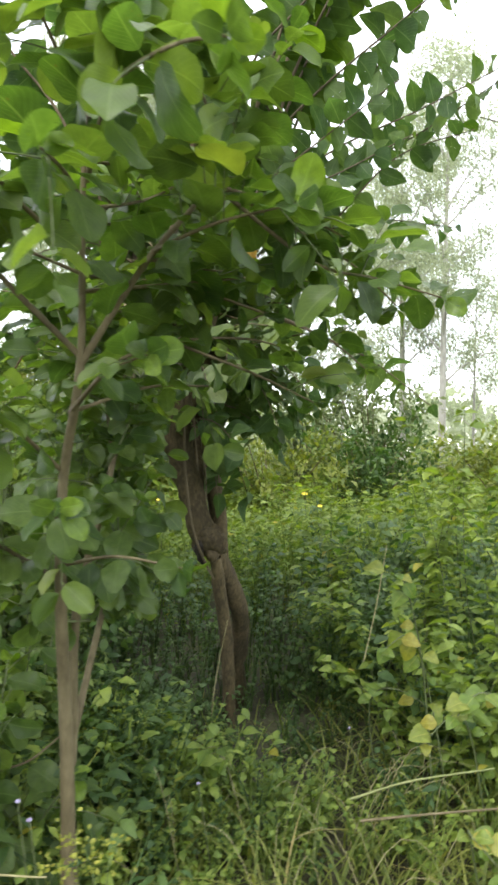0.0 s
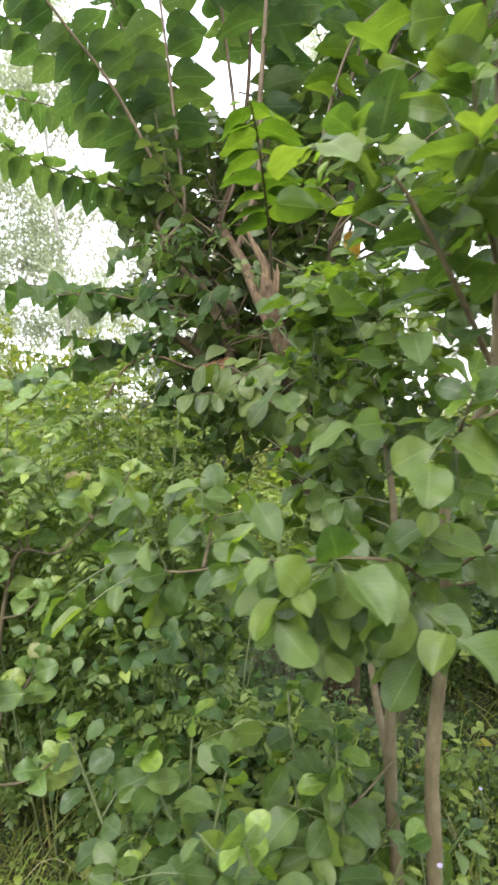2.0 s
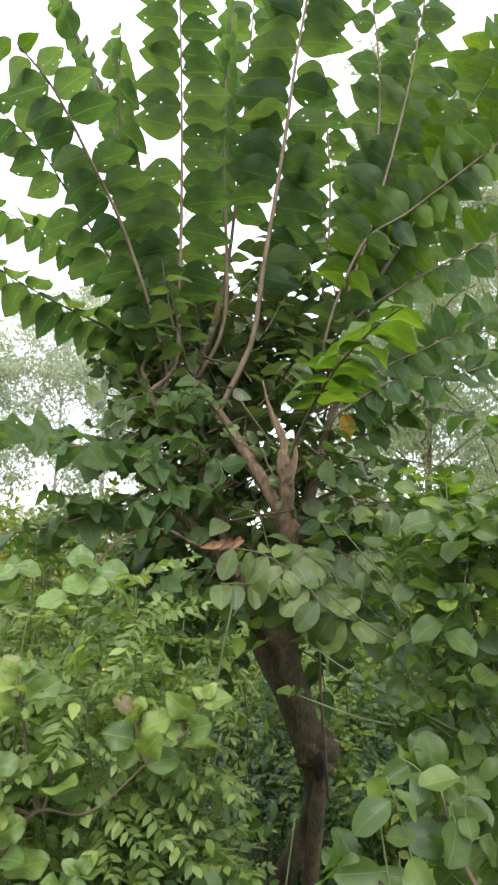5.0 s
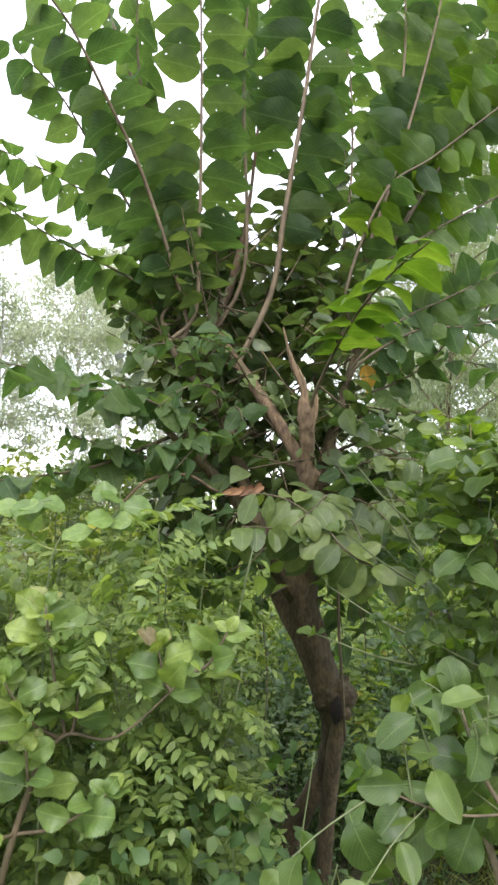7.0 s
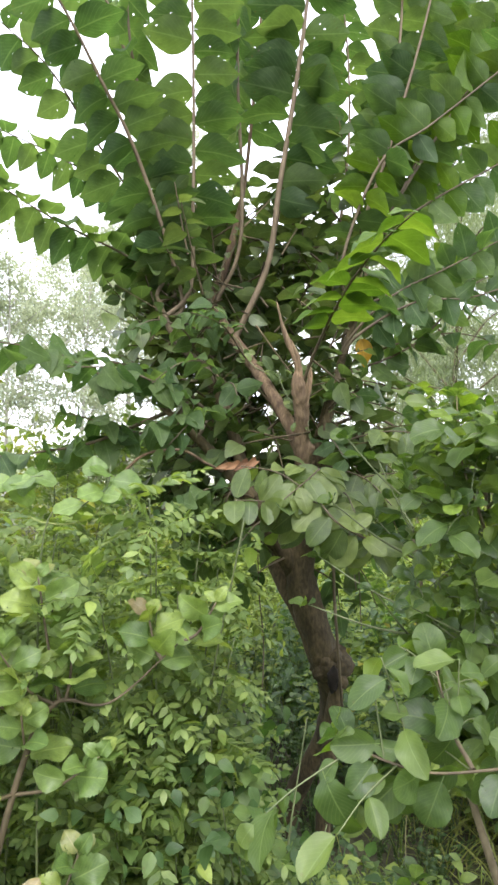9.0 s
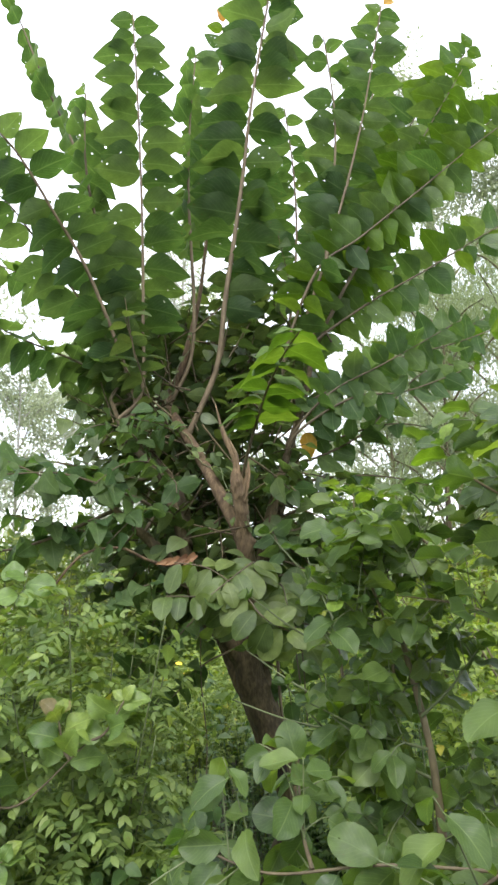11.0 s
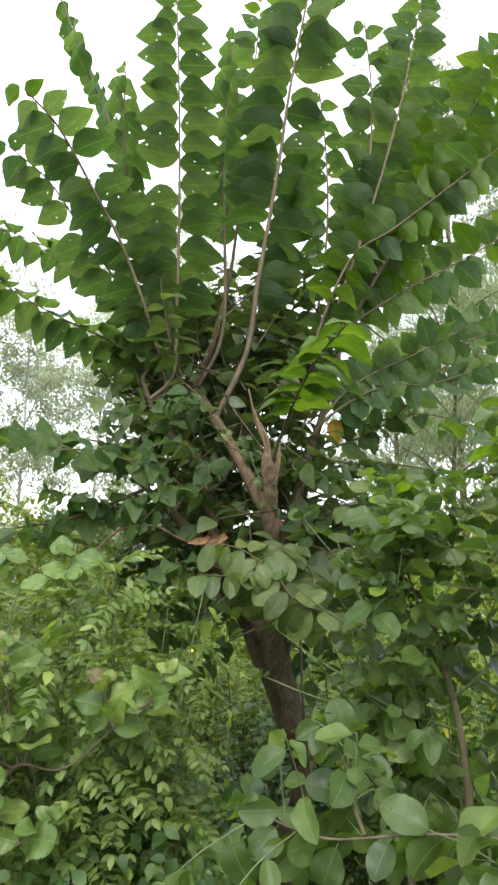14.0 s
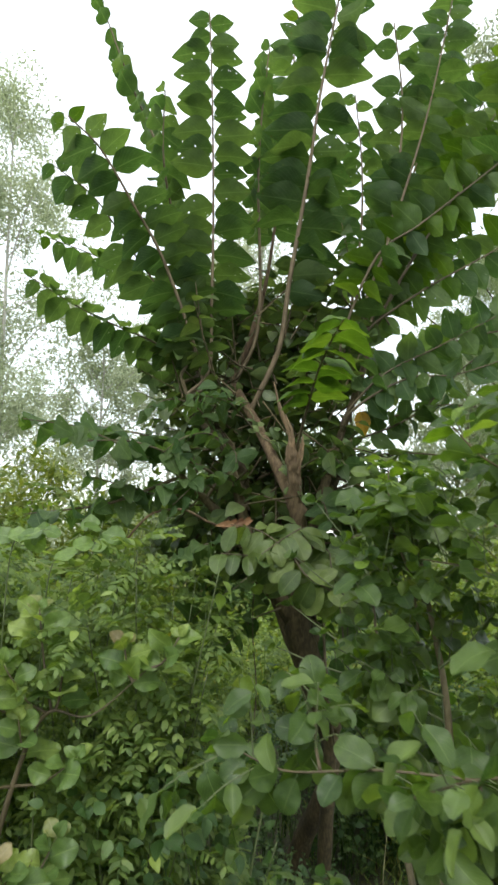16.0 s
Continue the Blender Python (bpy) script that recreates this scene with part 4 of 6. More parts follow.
for path in (
    [(-0.36, 3.42, 1.72), (-0.22, 3.40, 1.66), (-0.10, 3.36, 1.52), (-0.04, 3.34, 1.36)],
    [(-0.36, 3.60, 1.85), (-0.18, 3.62, 1.84), (0.02, 3.60, 1.72), (0.16, 3.58, 1.58)],
    [(-0.36, 3.85, 1.70), (-0.24, 3.82, 1.62), (-0.16, 3.80, 1.45)],
    [(-0.38, 3.95, 1.90), (-0.15, 3.95, 1.86), (0.08, 3.92, 1.70)],
    [(-0.33, 3.42, 2.00), (-0.14, 3.50, 1.98), (0.08, 3.52, 1.88), (0.26, 3.50, 1.72)],
    [(-0.72, 3.56, 2.25), (-0.84, 3.42, 2.30), (-1.00, 3.34, 2.24), (-1.14, 3.30, 2.12)],
    [(-0.76, 3.60, 2.42), (-0.88, 3.46, 2.50), (-1.04, 3.40, 2.48), (-1.18, 3.38, 2.38)],
    [(-0.82, 3.66, 2.55), (-0.96, 3.54, 2.66), (-1.12, 3.50, 2.68), (-1.26, 3.48, 2.60)],
    [(-0.80, 3.62, 2.40), (-0.78, 3.44, 2.42), (-0.82, 3.30, 2.34)],
    [(-0.30, 3.43, 2.12), (-0.36, 3.26, 2.16), (-0.40, 3.12, 2.08)],
    [(-0.24, 3.44, 2.32), (-0.26, 3.26, 2.38), (-0.30, 3.12, 2.34)],
    [(-0.86, 3.70, 2.62), (-0.84, 3.50, 2.72), (-0.90, 3.36, 2.74)],
    [(-0.34, 3.46, 1.95), (-0.22, 3.44, 1.85), (-0.20, 3.42, 1.70)],
    [(-0.32, 3.62, 1.80), (-0.20, 3.58, 1.72), (-0.18, 3.56, 1.55)],
    [(-0.30, 3.50, 1.55), (-0.22, 3.44, 1.48), (-0.20, 3.42, 1.34)],
    [(-0.12, 3.60, 2.20), (0.05, 3.48, 2.12), (0.20, 3.40, 1.98), (0.32, 3.36, 1.82)],
    [(-0.10, 3.66, 2.25), (0.12, 3.58, 2.18), (0.30, 3.52, 2.06), (0.46, 3.48, 1.92)],
    [(-0.18, 3.58, 2.15), (-0.04, 3.46, 2.02), (0.06, 3.38, 1.86), (0.12, 3.34, 1.70)],
    [(0.00, 3.66, 2.42), (0.22, 3.55, 2.38), (0.42, 3.46, 2.26), (0.58, 3.40, 2.12)],
):
    h = Heap()
    h.tube(curve(path, 16), np.linspace(0.005, 0.002, 16), 6)
    spray = part("spray", h, MAT_SHOOT, tree, "drooping leafy twig of the lower crown")
    for p, way, nor, _ in two_ranked(path, 0.07, 0.08, (0.6, -0.7, 0.1), 0.55, 0.2, 0.5, g):
        hang_leaf(spray, TREE_LEAVES[g.integers(4)], p, unit(way + g.normal(0, 0.3, 3)), unit(nor + g.normal(0, 0.5, 3)), (0.13 if path[0][0] > -0.5 else 0.105) * g.uniform(0.7, 1.15))
h = Heap()
h.tube(curve([(-1.34, 3.46, 1.93), (-1.27, 3.42, 2.03), (-1.20, 3.37, 2.09), (-1.08, 3.30, 2.10), (-0.95, 3.35, 2.05), (-0.80, 3.48, 2.02)], 20), np.linspace(0.005, 0.008, 20), 6, 0.08, 14)
part("twig", h, MAT_LIMB, tree, "bare arching brown twig")
withered = leaf_mesh("withered_leaf", ovate[1], MAT_YELLOW)
hang_leaf(tree, withered, (-0.03, 3.42, 2.70), (0.1, -0.2, -1), (-0.4, -1, 0.2), 0.15, "withered_leaf")
hang_leaf(tree, withered, (-0.10, 4.06, 5.80), (-0.4, -0.3, 0.6), (-0.4, -1, 0.2), 0.10, "withered_leaf")
hang_leaf(tree, withered, (0.59, 3.19, 5.46), (0.5, -0.3, 0.3), (-0.4, -1, 0.2), 0.10, "withered_leaf")
dead = leaf_mesh("dead_leaf", leaf_template("ovate", 0.4, 7, 5, 0.9, 0.5, 0.05, 0.2, 5), MAT_DEAD)
for k in range(4):
    hang_leaf(tree, dead, (-0.74 - 0.03 * k, 3.28 + 0.02 * k, 2.06 - 0.01 * k), (-0.8, -0.4, -0.3 + 0.15 * k), (-0.2, -1, 0.5), 0.085, "dead_leaf")


# ---------------------------------------------------------------- young trees with oval leaves, in front
oval = [leaf_template("oval", r, 14, 5, 0.18, c, 0.14, 0.05, s) for s, (r, c) in enumerate(((0.78, 0.2), (0.70, 0.35), (0.84, 0.1), (0.74, 0.28)))]
oval_flat = [leaf_template("oval", r, 10, 5, f, c, 0.14, 0.07, 40 + k) for k, (r, f, c) in enumerate(((0.64, 0.5, 0.15), (0.80, 0.1, 0.4), (0.72, 0.3, 0.05), (0.86, 0.2, 0.3), (0.62, 0.35, 0.5), (0.75, 0.7, 0.2)))]
OVAL_LEAVES = [leaf_mesh("leaf", t, MAT_OVAL) for t in oval]
OVAL_NEW = [leaf_mesh("leaf", t, MAT_FRESH) for t in oval]


def leafy_branch(tree_ob, path, r0, r1, size, step, g, first=0.1, bright_from=0.97, hang=0.35, meshes=None, fresh=None, name="branch", material=None, cut=None, side=0, bunch=None, flat=None):
    meshes, fresh = meshes or OVAL_LEAVES, fresh or OVAL_NEW
    c = curve(path, 30)
    h = Heap()
    h.tube(c, np.linspace(r0, r1, 30), 8, 0.05, 7)
    ob = part(name, h, material or MAT_STEM, tree_ob)
    d = np.concatenate([[0], np.cumsum(np.linalg.norm(np.diff(c, axis=0), axis=1))])
    t = tangents(c)
    s, turn = first, g.uniform(0, 6)
    while s < d[-1] + 0.02:
        i = min(int(np.searchsorted(d, s)), 29)
        turn += 2.4
        a = unit(np.cross(t[i], [0.3, 0.2, 0.9]))
        b = np.cross(t[i], a)
        way = unit(np.cos(turn) * a + np.sin(turn) * b * 0.7 + t[i] * 0.6 - UP * hang + g.normal(0, 0.15, 3))
        low_down = min(max((1.85 - c[i][2]) / 0.5, 0), 1)
        way = unit(way + UP * 0.30 * (1 - low_down) - UP * 0.35 * low_down)
        nor = unit(UP * (1.0 - 0.35 * low_down) + np.array([-0.12, -0.10 - 0.40 * low_down, 0]) + g.normal(0, 0.36 + 0.1 * low_down, 3))
        u = s / d[-1]
        pos = c[i] + way * 0.005
        if cut is None or cut(pos):
            pick = fresh if u > bright_from else meshes
            hang_leaf(ob, pick[g.integers(len(pick))], pos, way, nor, size * g.uniform(0.75, 1.15) * (0.7 if u > 0.93 else 1))
        s += step * g.uniform(0.8, 1.2)
    for k in range(4):
        a = k * 1.57 + g.uniform(0, 1)
        way = unit(t[-1] * 0.7 + np.array([np.cos(a), np.sin(a), 0.1]))
        hang_leaf(ob, fresh[g.integers(len(fresh))] if bright_from < 1 and k < 1 else meshes[g.integers(len(meshes))], c[-1], way, unit(t[-1] + g.normal(0, 0.3, 3)), size * g.uniform(0.4, 0.75))
    for k in range(side):
        i = int(g.integers(5, 28))
        w = unit(t[i] * 0.5 + unit(np.cross(t[i], g.normal(0, 1, 3))) + UP * 0.1)
        L = g.uniform(0.10, 0.24)
        sc = curve([c[i], c[i] + w * L * 0.6 + UP * 0.01, c[i] + w * L], 8)
        if cut is not None and not cut(sc[-1]):
            continue
        bunch[0].tube(sc, np.linspace(0.0022, 0.0012, 8), 5)
        n = max(3, int(L / (step * 0.75)))
        q = np.clip(np.linspace(1, 7.4, n).round().astype(int), 0, 7)
        turn = np.arange(n) * 2.4 + g.uniform(0, 6)
        low_down = np.clip((1.85 - sc[0, 2]) / 0.5, 0, 1)
        way = np.stack([np.cos(turn), 0.8 * np.sin(turn), g.uniform(-0.2, 0.4, n)], -1) + w * 0.5 - UP * (0.15 + 0.75 * low_down) + g.normal(0, 0.12, (n, 3))
        nor = np.array([[-0.2, -0.25 - 0.35 * low_down, 0.95 - 0.25 * low_down]]) + g.normal(0, 0.55, (n, 3))
        bunch[1].leaves(flat[k % len(flat)], sc[q], way, nor, size * g.uniform(0.5, 1.1, n))
    return ob


g = np.random.default_rng(21)
sap = thing("young_tree", (-0.60, 2.00, 0.0), "slender young tree with pale brown stem and round green leaves", "tree", "young trees")
stem_a = curve([(-0.565, 2.00, -0.03), (-0.56, 1.95, 0.45), (-0.555, 1.91, 0.78), (-0.536, 1.80, 1.18), (-0.52, 1.77, 1.50), (-0.44, 1.65, 1.80), (-0.42, 1.60, 2.20), (-0.39, 1.56, 2.75)], 60)
h = Heap()
h.tube(stem_a, np.interp(np.linspace(0, 1, 60), [0, 0.1, 0.55, 1], [0.030, 0.023, 0.014, 0.004]), 12, 0.08, 31)
part("stem", h, MAT_STEM, sap, "straight pale brown stem")
BRANCHES = [
    ([(-0.44, 1.65, 1.80), (-0.26, 1.62, 2.06), (-0.06, 1.62, 2.30), (0.10, 1.60, 2.62)], 0.011, 0.105),
    ([(-0.44, 1.65, 1.82), (-0.60, 1.52, 2.00), (-0.72, 1.46, 2.16), (-0.82, 1.44, 2.26)], 0.009, 0.10),
    ([(-0.42, 1.62, 2.05), (-0.56, 1.45, 2.18), (-0.64, 1.32, 2.30)], 0.008, 0.105),
    ([(-0.41, 1.60, 2.25), (-0.30, 1.38, 2.38), (-0.20, 1.20, 2.44)], 0.007, 0.11),
    ([(-0.40, 1.58, 2.40), (-0.48, 1.50, 2.58), (-0.52, 1.44, 2.72)], 0.006, 0.11),
    ([(-0.40, 1.57, 2.50), (-0.25, 1.45, 2.62), (-0.12, 1.35, 2.72)], 0.006, 0.11),
    ([(-0.25, 1.62, 2.08), (-0.08, 1.48, 2.10), (0.10, 1.42, 2.12)], 0.006, 0.10),
    ([(-0.10, 1.62, 2.25), (0.10, 1.72, 2.22), (0.28, 1.80, 2.16)], 0.006, 0.10),
    ([(-0.52, 1.77, 1.52), (-0.60, 1.55, 1.66), (-0.66, 1.38, 1.74)], 0.007, 0.105),
    ([(-0.48, 1.70, 1.68), (-0.34, 1.50, 1.76), (-0.22, 1.36, 1.78)], 0.007, 0.105),
    ([(-0.53, 1.79, 1.30), (-0.48, 1.58, 1.42), (-0.43, 1.42, 1.45)], 0.006, 0.105),
    ([(-0.54, 1.80, 1.22), (-0.72, 1.62, 1.38), (-0.92, 1.52, 1.44), (-1.12, 1.46, 1.45)], 0.006, 0.11),
    ([(-0.60, 1.74, 1.28), (-0.74, 1.60, 1.32), (-0.86, 1.55, 1.35)], 0.006, 0.115),
    ([(-0.88, 1.54, 1.42), (-0.94, 1.55, 1.36), (-1.00, 1.58, 1.31)], 0.005, 0.10),
    ([(-0.92, 1.52, 1.44), (-1.05, 1.70, 1.42), (-1.20, 1.84, 1.39), (-1.28, 1.90, 1.41), (-1.35, 1.96, 1.45)], 0.0035, 0.095),
    ([(-1.15, 1.80, 1.40), (-1.12, 1.88, 1.45), (-1.06, 1.98, 1.55)], 0.005, 0.09),
    ([(-0.53, 1.80, 1.26), (-0.36, 1.70, 1.30), (-0.18, 1.64, 1.28)], 0.006, 0.10),
    ([(-0.46, 1.68, 1.75), (-0.52, 1.90, 1.86), (-0.62, 2.10, 1.90)], 0.006, 0.09),
    ([(-0.42, 1.60, 2.18), (-0.30, 1.80, 2.28), (-0.20, 1.95, 2.40)], 0.006, 0.09),
    ([(-0.10, 1.62, 2.25), (0.16, 1.72, 2.08), (0.34, 1.78, 2.05), (0.53, 1.80, 2.00)], 0.006, 0.115),
    ([(-0.40, 1.58, 2.40), (-0.26, 1.25, 2.30), (-0.12, 1.02, 2.22), (-0.03, 0.92, 2.17)], 0.006, 0.105),
    ([(-0.42, 1.60, 2.20), (-0.36, 1.25, 2.12), (-0.33, 1.02, 2.06)], 0.006, 0.105),
    ([(-0.06, 1.62, 2.30), (-0.14, 1.50, 2.50), (-0.16, 1.42, 2.66)], 0.005, 0.105),
    ([(-0.44, 1.65, 1.78), (-0.22, 1.80, 1.88), (-0.02, 1.98, 1.92), (0.14, 2.10, 1.90)], 0.006, 0.10),
    ([(-0.42, 1.62, 1.98), (-0.20, 1.82, 2.05), (0.02, 2.02, 2.12), (0.20, 2.15, 2.14)], 0.006, 0.10),
    ([(-0.26, 1.62, 2.06), (-0.16, 1.85, 2.10), (-0.05, 2.10, 2.16)], 0.005, 0.10),
    ([(-0.48, 1.70, 1.68), (-0.30, 1.85, 1.76), (-0.14, 2.02, 1.78)], 0.006, 0.10),
    ([(-0.20, 1.82, 2.05), (0.05, 1.92, 1.98), (0.24, 2.02, 1.92), (0.36, 2.08, 1.84)], 0.005, 0.09),
    ([(-0.10, 1.62, 2.25), (0.10, 1.78, 2.20), (0.30, 1.90, 2.12), (0.44, 1.98, 2.02)], 0.005, 0.09),
    ([(-0.22, 1.80, 1.88), (0.00, 1.86, 1.80), (0.18, 1.92, 1.72)], 0.005, 0.09),
    ([(-0.42, 1.60, 2.15), (-0.34, 1.85, 2.22), (-0.24, 2.10, 2.26), (-0.14, 2.30, 2.28)], 0.005, 0.095),
    ([(-0.41, 1.59, 2.30), (-0.28, 1.80, 2.36), (-0.12, 2.00, 2.40), (0.02, 2.15, 2.40)], 0.005, 0.095),
    ([(-0.42, 1.62, 2.02), (-0.36, 1.85, 2.06), (-0.28, 2.08, 2.06)], 0.005, 0.095),
]
bunch = (Heap(), Heap())
for path, r, size in BRANCHES:
    leafy_branch(sap, path, r, 0.0025, size * (1.16 if path[-1][2] > 2.0 else 1.04), 0.050, g, material=MAT_SHOOT if path[-1][0] < -0.8 and path[-1][2] < 1.7 else None, side=2 if path[-1][1] < 1.1 or path[-1][0] > 0.5 else 6 if path[-1][2] > 1.9 else (1 if path[-1][0] > -0.5 else 7), bunch=bunch, flat=oval_flat)
leafy_branch(sap, [(-0.42, 1.62, 2.02), (-0.60, 1.62, 2.10), (-0.74, 1.65, 2.17), (-0.82, 1.67, 2.25)], 0.005, 0.002, 0.085, 0.04, g, 0.1, 0.72)
part("twig_work", bunch[0], MAT_GREENSTEM, sap, "", "stuff")
part("foliage", bunch[1], MAT_OVAL_JOINED, sap, "", "stuff")

second = thing("young_tree", (-0.625, 2.09, 0.0), "young tree with thin twin stems and glossy oval leaves", "tree", "young trees")
for pts, r in (
    ([(-0.625, 2.09, -0.03), (-0.60, 2.12, 0.60), (-0.57, 2.07, 1.05), (-0.50, 2.14, 1.40), (-0.46, 2.28, 1.75), (-0.47, 2.36, 2.12)], 0.022),
    ([(-0.60, 2.12, 0.62), (-0.55, 2.35, 1.00), (-0.48, 2.55, 1.40), (-0.46, 2.65, 1.75)], 0.014),
):
    h = Heap()
    h.tube(curve(pts, 40), np.linspace(r, 0.005, 40), 10, 0.08, 33)
    part("stem", h, MAT_STEM, second)
def beside(p):
    """True on the side of the second young tree that looks away from the big trunk."""
    return p[0] + 2.1 > 0.78 * (p[1] - 0.6) and (p[0] < -0.30 or p[2] > 1.95)


bunch = (Heap(), Heap())
for k in range(34):
    z0 = g.uniform(0.95, 2.0)
    p0 = np.array([np.interp(z0, [0.9, 1.4, 2.1], [-0.55, -0.5, -0.47]), np.interp(z0, [0.9, 1.4, 2.1], [2.1, 2.14, 2.36]), z0])
    if k % 2:
        p0 = np.array([np.interp(z0, [0.9, 1.4, 2.0], [-0.58, -0.50, -0.46]), np.interp(z0, [0.9, 1.4, 2.0], [2.3, 2.55, 2.68]), z0])
    w = unit(np.array([g.uniform(-0.8, 0.4), g.uniform(-0.6, 0.8), g.uniform(0.1, 0.6)]))
    L = g.uniform(0.22, 0.42)
    leafy_branch(second, [p0, p0 + w * L * 0.5, p0 + w * L + [0, 0, 0.03]], 0.005, 0.002, 0.096, 0.042, g, 0.06, 0.97, material=MAT_GREENSTEM, cut=beside, side=6, bunch=bunch, flat=oval_flat)
leafy_branch(second, [(-0.50, 2.28, 1.55), (-0.53, 2.27, 1.80), (-0.60, 2.29, 2.02), (-0.60, 2.30, 2.22)], 0.006, 0.002, 0.075, 0.035, g, 0.05, 0.55)
part("twig_work", bunch[0], MAT_GREENSTEM, second, "", "stuff")
part("foliage", bunch[1], MAT_OVAL_JOINED, second, "", "stuff")

low = thing("oval_leaf_shrub", (-1.20, 1.90, 0.0), "low shrub of leafy suckers with oval green leaves", "shrub")
bunch = (Heap(), Heap())
for k in range(19):
    b = np.array([-1.2 + g.uniform(-0.35, 0.38), 1.9 + g.uniform(-0.25, 0.3), 0.0])
    top = b + [g.uniform(-0.25, 0.25), g.uniform(-0.3, 0.15), g.uniform(0.5, 0.92)]
    leafy_branch(low, [b, (b + top) / 2 + g.normal(0, 0.04, 3), top], 0.006, 0.003, 0.105, 0.055, g, 0.2, 0.95, name="stem", material=MAT_GREENSTEM, side=5, bunch=bunch, flat=oval_flat)
part("twig_work", bunch[0], MAT_GREENSTEM, low, "", "stuff")
part("foliage", bunch[1], MAT_OVAL_JOINED, low, "", "stuff")

# ---------------------------------------------------------------- shrub with toothed leaves
serr = [leaf_template("serrate", r, 36, 7, f, c, 0.1, 0.10, s) for s, (r, f, c) in enumerate(((0.82, 0.16, 0.2), (0.74, 0.22, 0.35), (0.86, 0.10, 0.12), (0.72, 0.3, 0.25)))]
SERRATE = [leaf_mesh("leaf", t, MAT_SERRATE) for t in serr]
NEW_LEAVES = [leaf_mesh("leaf", t, MAT_PINKISH) for t in serr]


def rosette(stem_ob, tip, way, leaves, size, reddish, g):
    """A tuft of toothed leaves at a stem's end, largest below, with small folded new leaves on top."""
    for k in range(leaves):
        a = k * 2.4 + g.uniform(-0.3, 0.3)
        low = 1 - k / leaves
        p = np.array(tip) - np.array(way) * (0.14 * low)
        w = unit(np.array([np.cos(a), np.sin(a) * 0.8, 0.35 - 0.5 * low]) + way * 0.35)
        n = unit(UP * 0.75 + np.array([-0.3, -0.6, 0.0]) + g.normal(0, 0.5, 3))
        hang_leaf(stem_ob, SERRATE[g.integers(4)], p, w, n, size * g.uniform(0.85, 1.15) * (0.55 + 0.45 * low ** 0.5))
    for k in range(3):
        a = k * 2.1 + g.uniform(0, 1)
        mesh = (NEW_LEAVES if k < reddish else SERRATE)[g.integers(4)]
        hang_leaf(stem_ob, mesh, tip, unit(np.array([np.cos(a), 0.7 * np.sin(a), 1.1])), unit(np.array([-0.4 * np.cos(a) - 0.4, -0.9, 0.5])), size * (g.uniform(0.45, 0.62) if k < reddish else g.uniform(0.4, 0.6)))


for base, main, tips in (
    ((-1.95, 2.95, 0.0), [(-1.88, 2.90, 0.7), (-1.78, 2.85, 1.17), (-1.70, 2.79, 1.35), (-1.56, 2.74, 1.34), (-1.38, 2.66, 1.50)],
     [((-1.75, 2.80, 1.70), 2, 8), ((-1.86, 2.78, 1.52), 0, 7), ((-1.66, 2.76, 1.52), 0, 7), ((-1.46, 2.70, 1.58), 2, 6), ((-1.28, 2.62, 1.61), 0, 4), ((-1.61, 2.68, 1.22), 0, 4), ((-1.80, 2.76, 1.34), 1, 4), ((-2.02, 2.75, 1.50), 1, 8), ((-2.15, 2.85, 1.62), 1, 8), ((-2.08, 2.7, 1.22), 0, 8)]),
    ((-1.88, 2.55, 0.0), [(-1.86, 2.58, 0.4), (-1.80, 2.62, 0.8), (-1.74, 2.62, 0.95)],
     [((-1.66, 2.70, 0.97), 2, 7), ((-1.86, 2.45, 1.02), 1, 8), ((-1.98, 2.5, 0.8), 0, 7), ((-1.60, 2.45, 0.72), 0, 7), ((-2.1, 2.5, 1.05), 1, 8)]),
):
    ob = thing("toothed_shrub", base, "light green shrub with toothed leaves and reddish new tips", "shrub", "toothed shrubs")
    c = curve([base] + main, 40)
    h = Heap()
    h.tube(c, np.interp(np.linspace(0, 1, 40), [0, 0.55, 0.7, 1], [0.012, 0.009, 0.004, 0.002]), 8, 0.12, 17)
    part("stem", h, MAT_SHOOT, ob, "crooked brown stem")
    for tip, reddish, leaves in tips:
        tip = np.array(tip)
        d = np.linalg.norm(c - tip, axis=1) + 2.0 * np.clip(c[:, 2] - tip[2] + 0.12, 0, 9)
        i = int(np.argmin(d))
        h = Heap()
        sc = curve([c[i], (c[i] + tip) / 2 + [0, 0, -0.03], tip], 10)
        h.tube(sc, np.linspace(0.006, 0.0025, 10), 6, 0.05, 7)
        twig = part("twig", h, MAT_SHOOT, ob)
        rosette(twig, tip, unit(sc[-1] - sc[-3]), leaves + 2, 0.112, reddish, g)


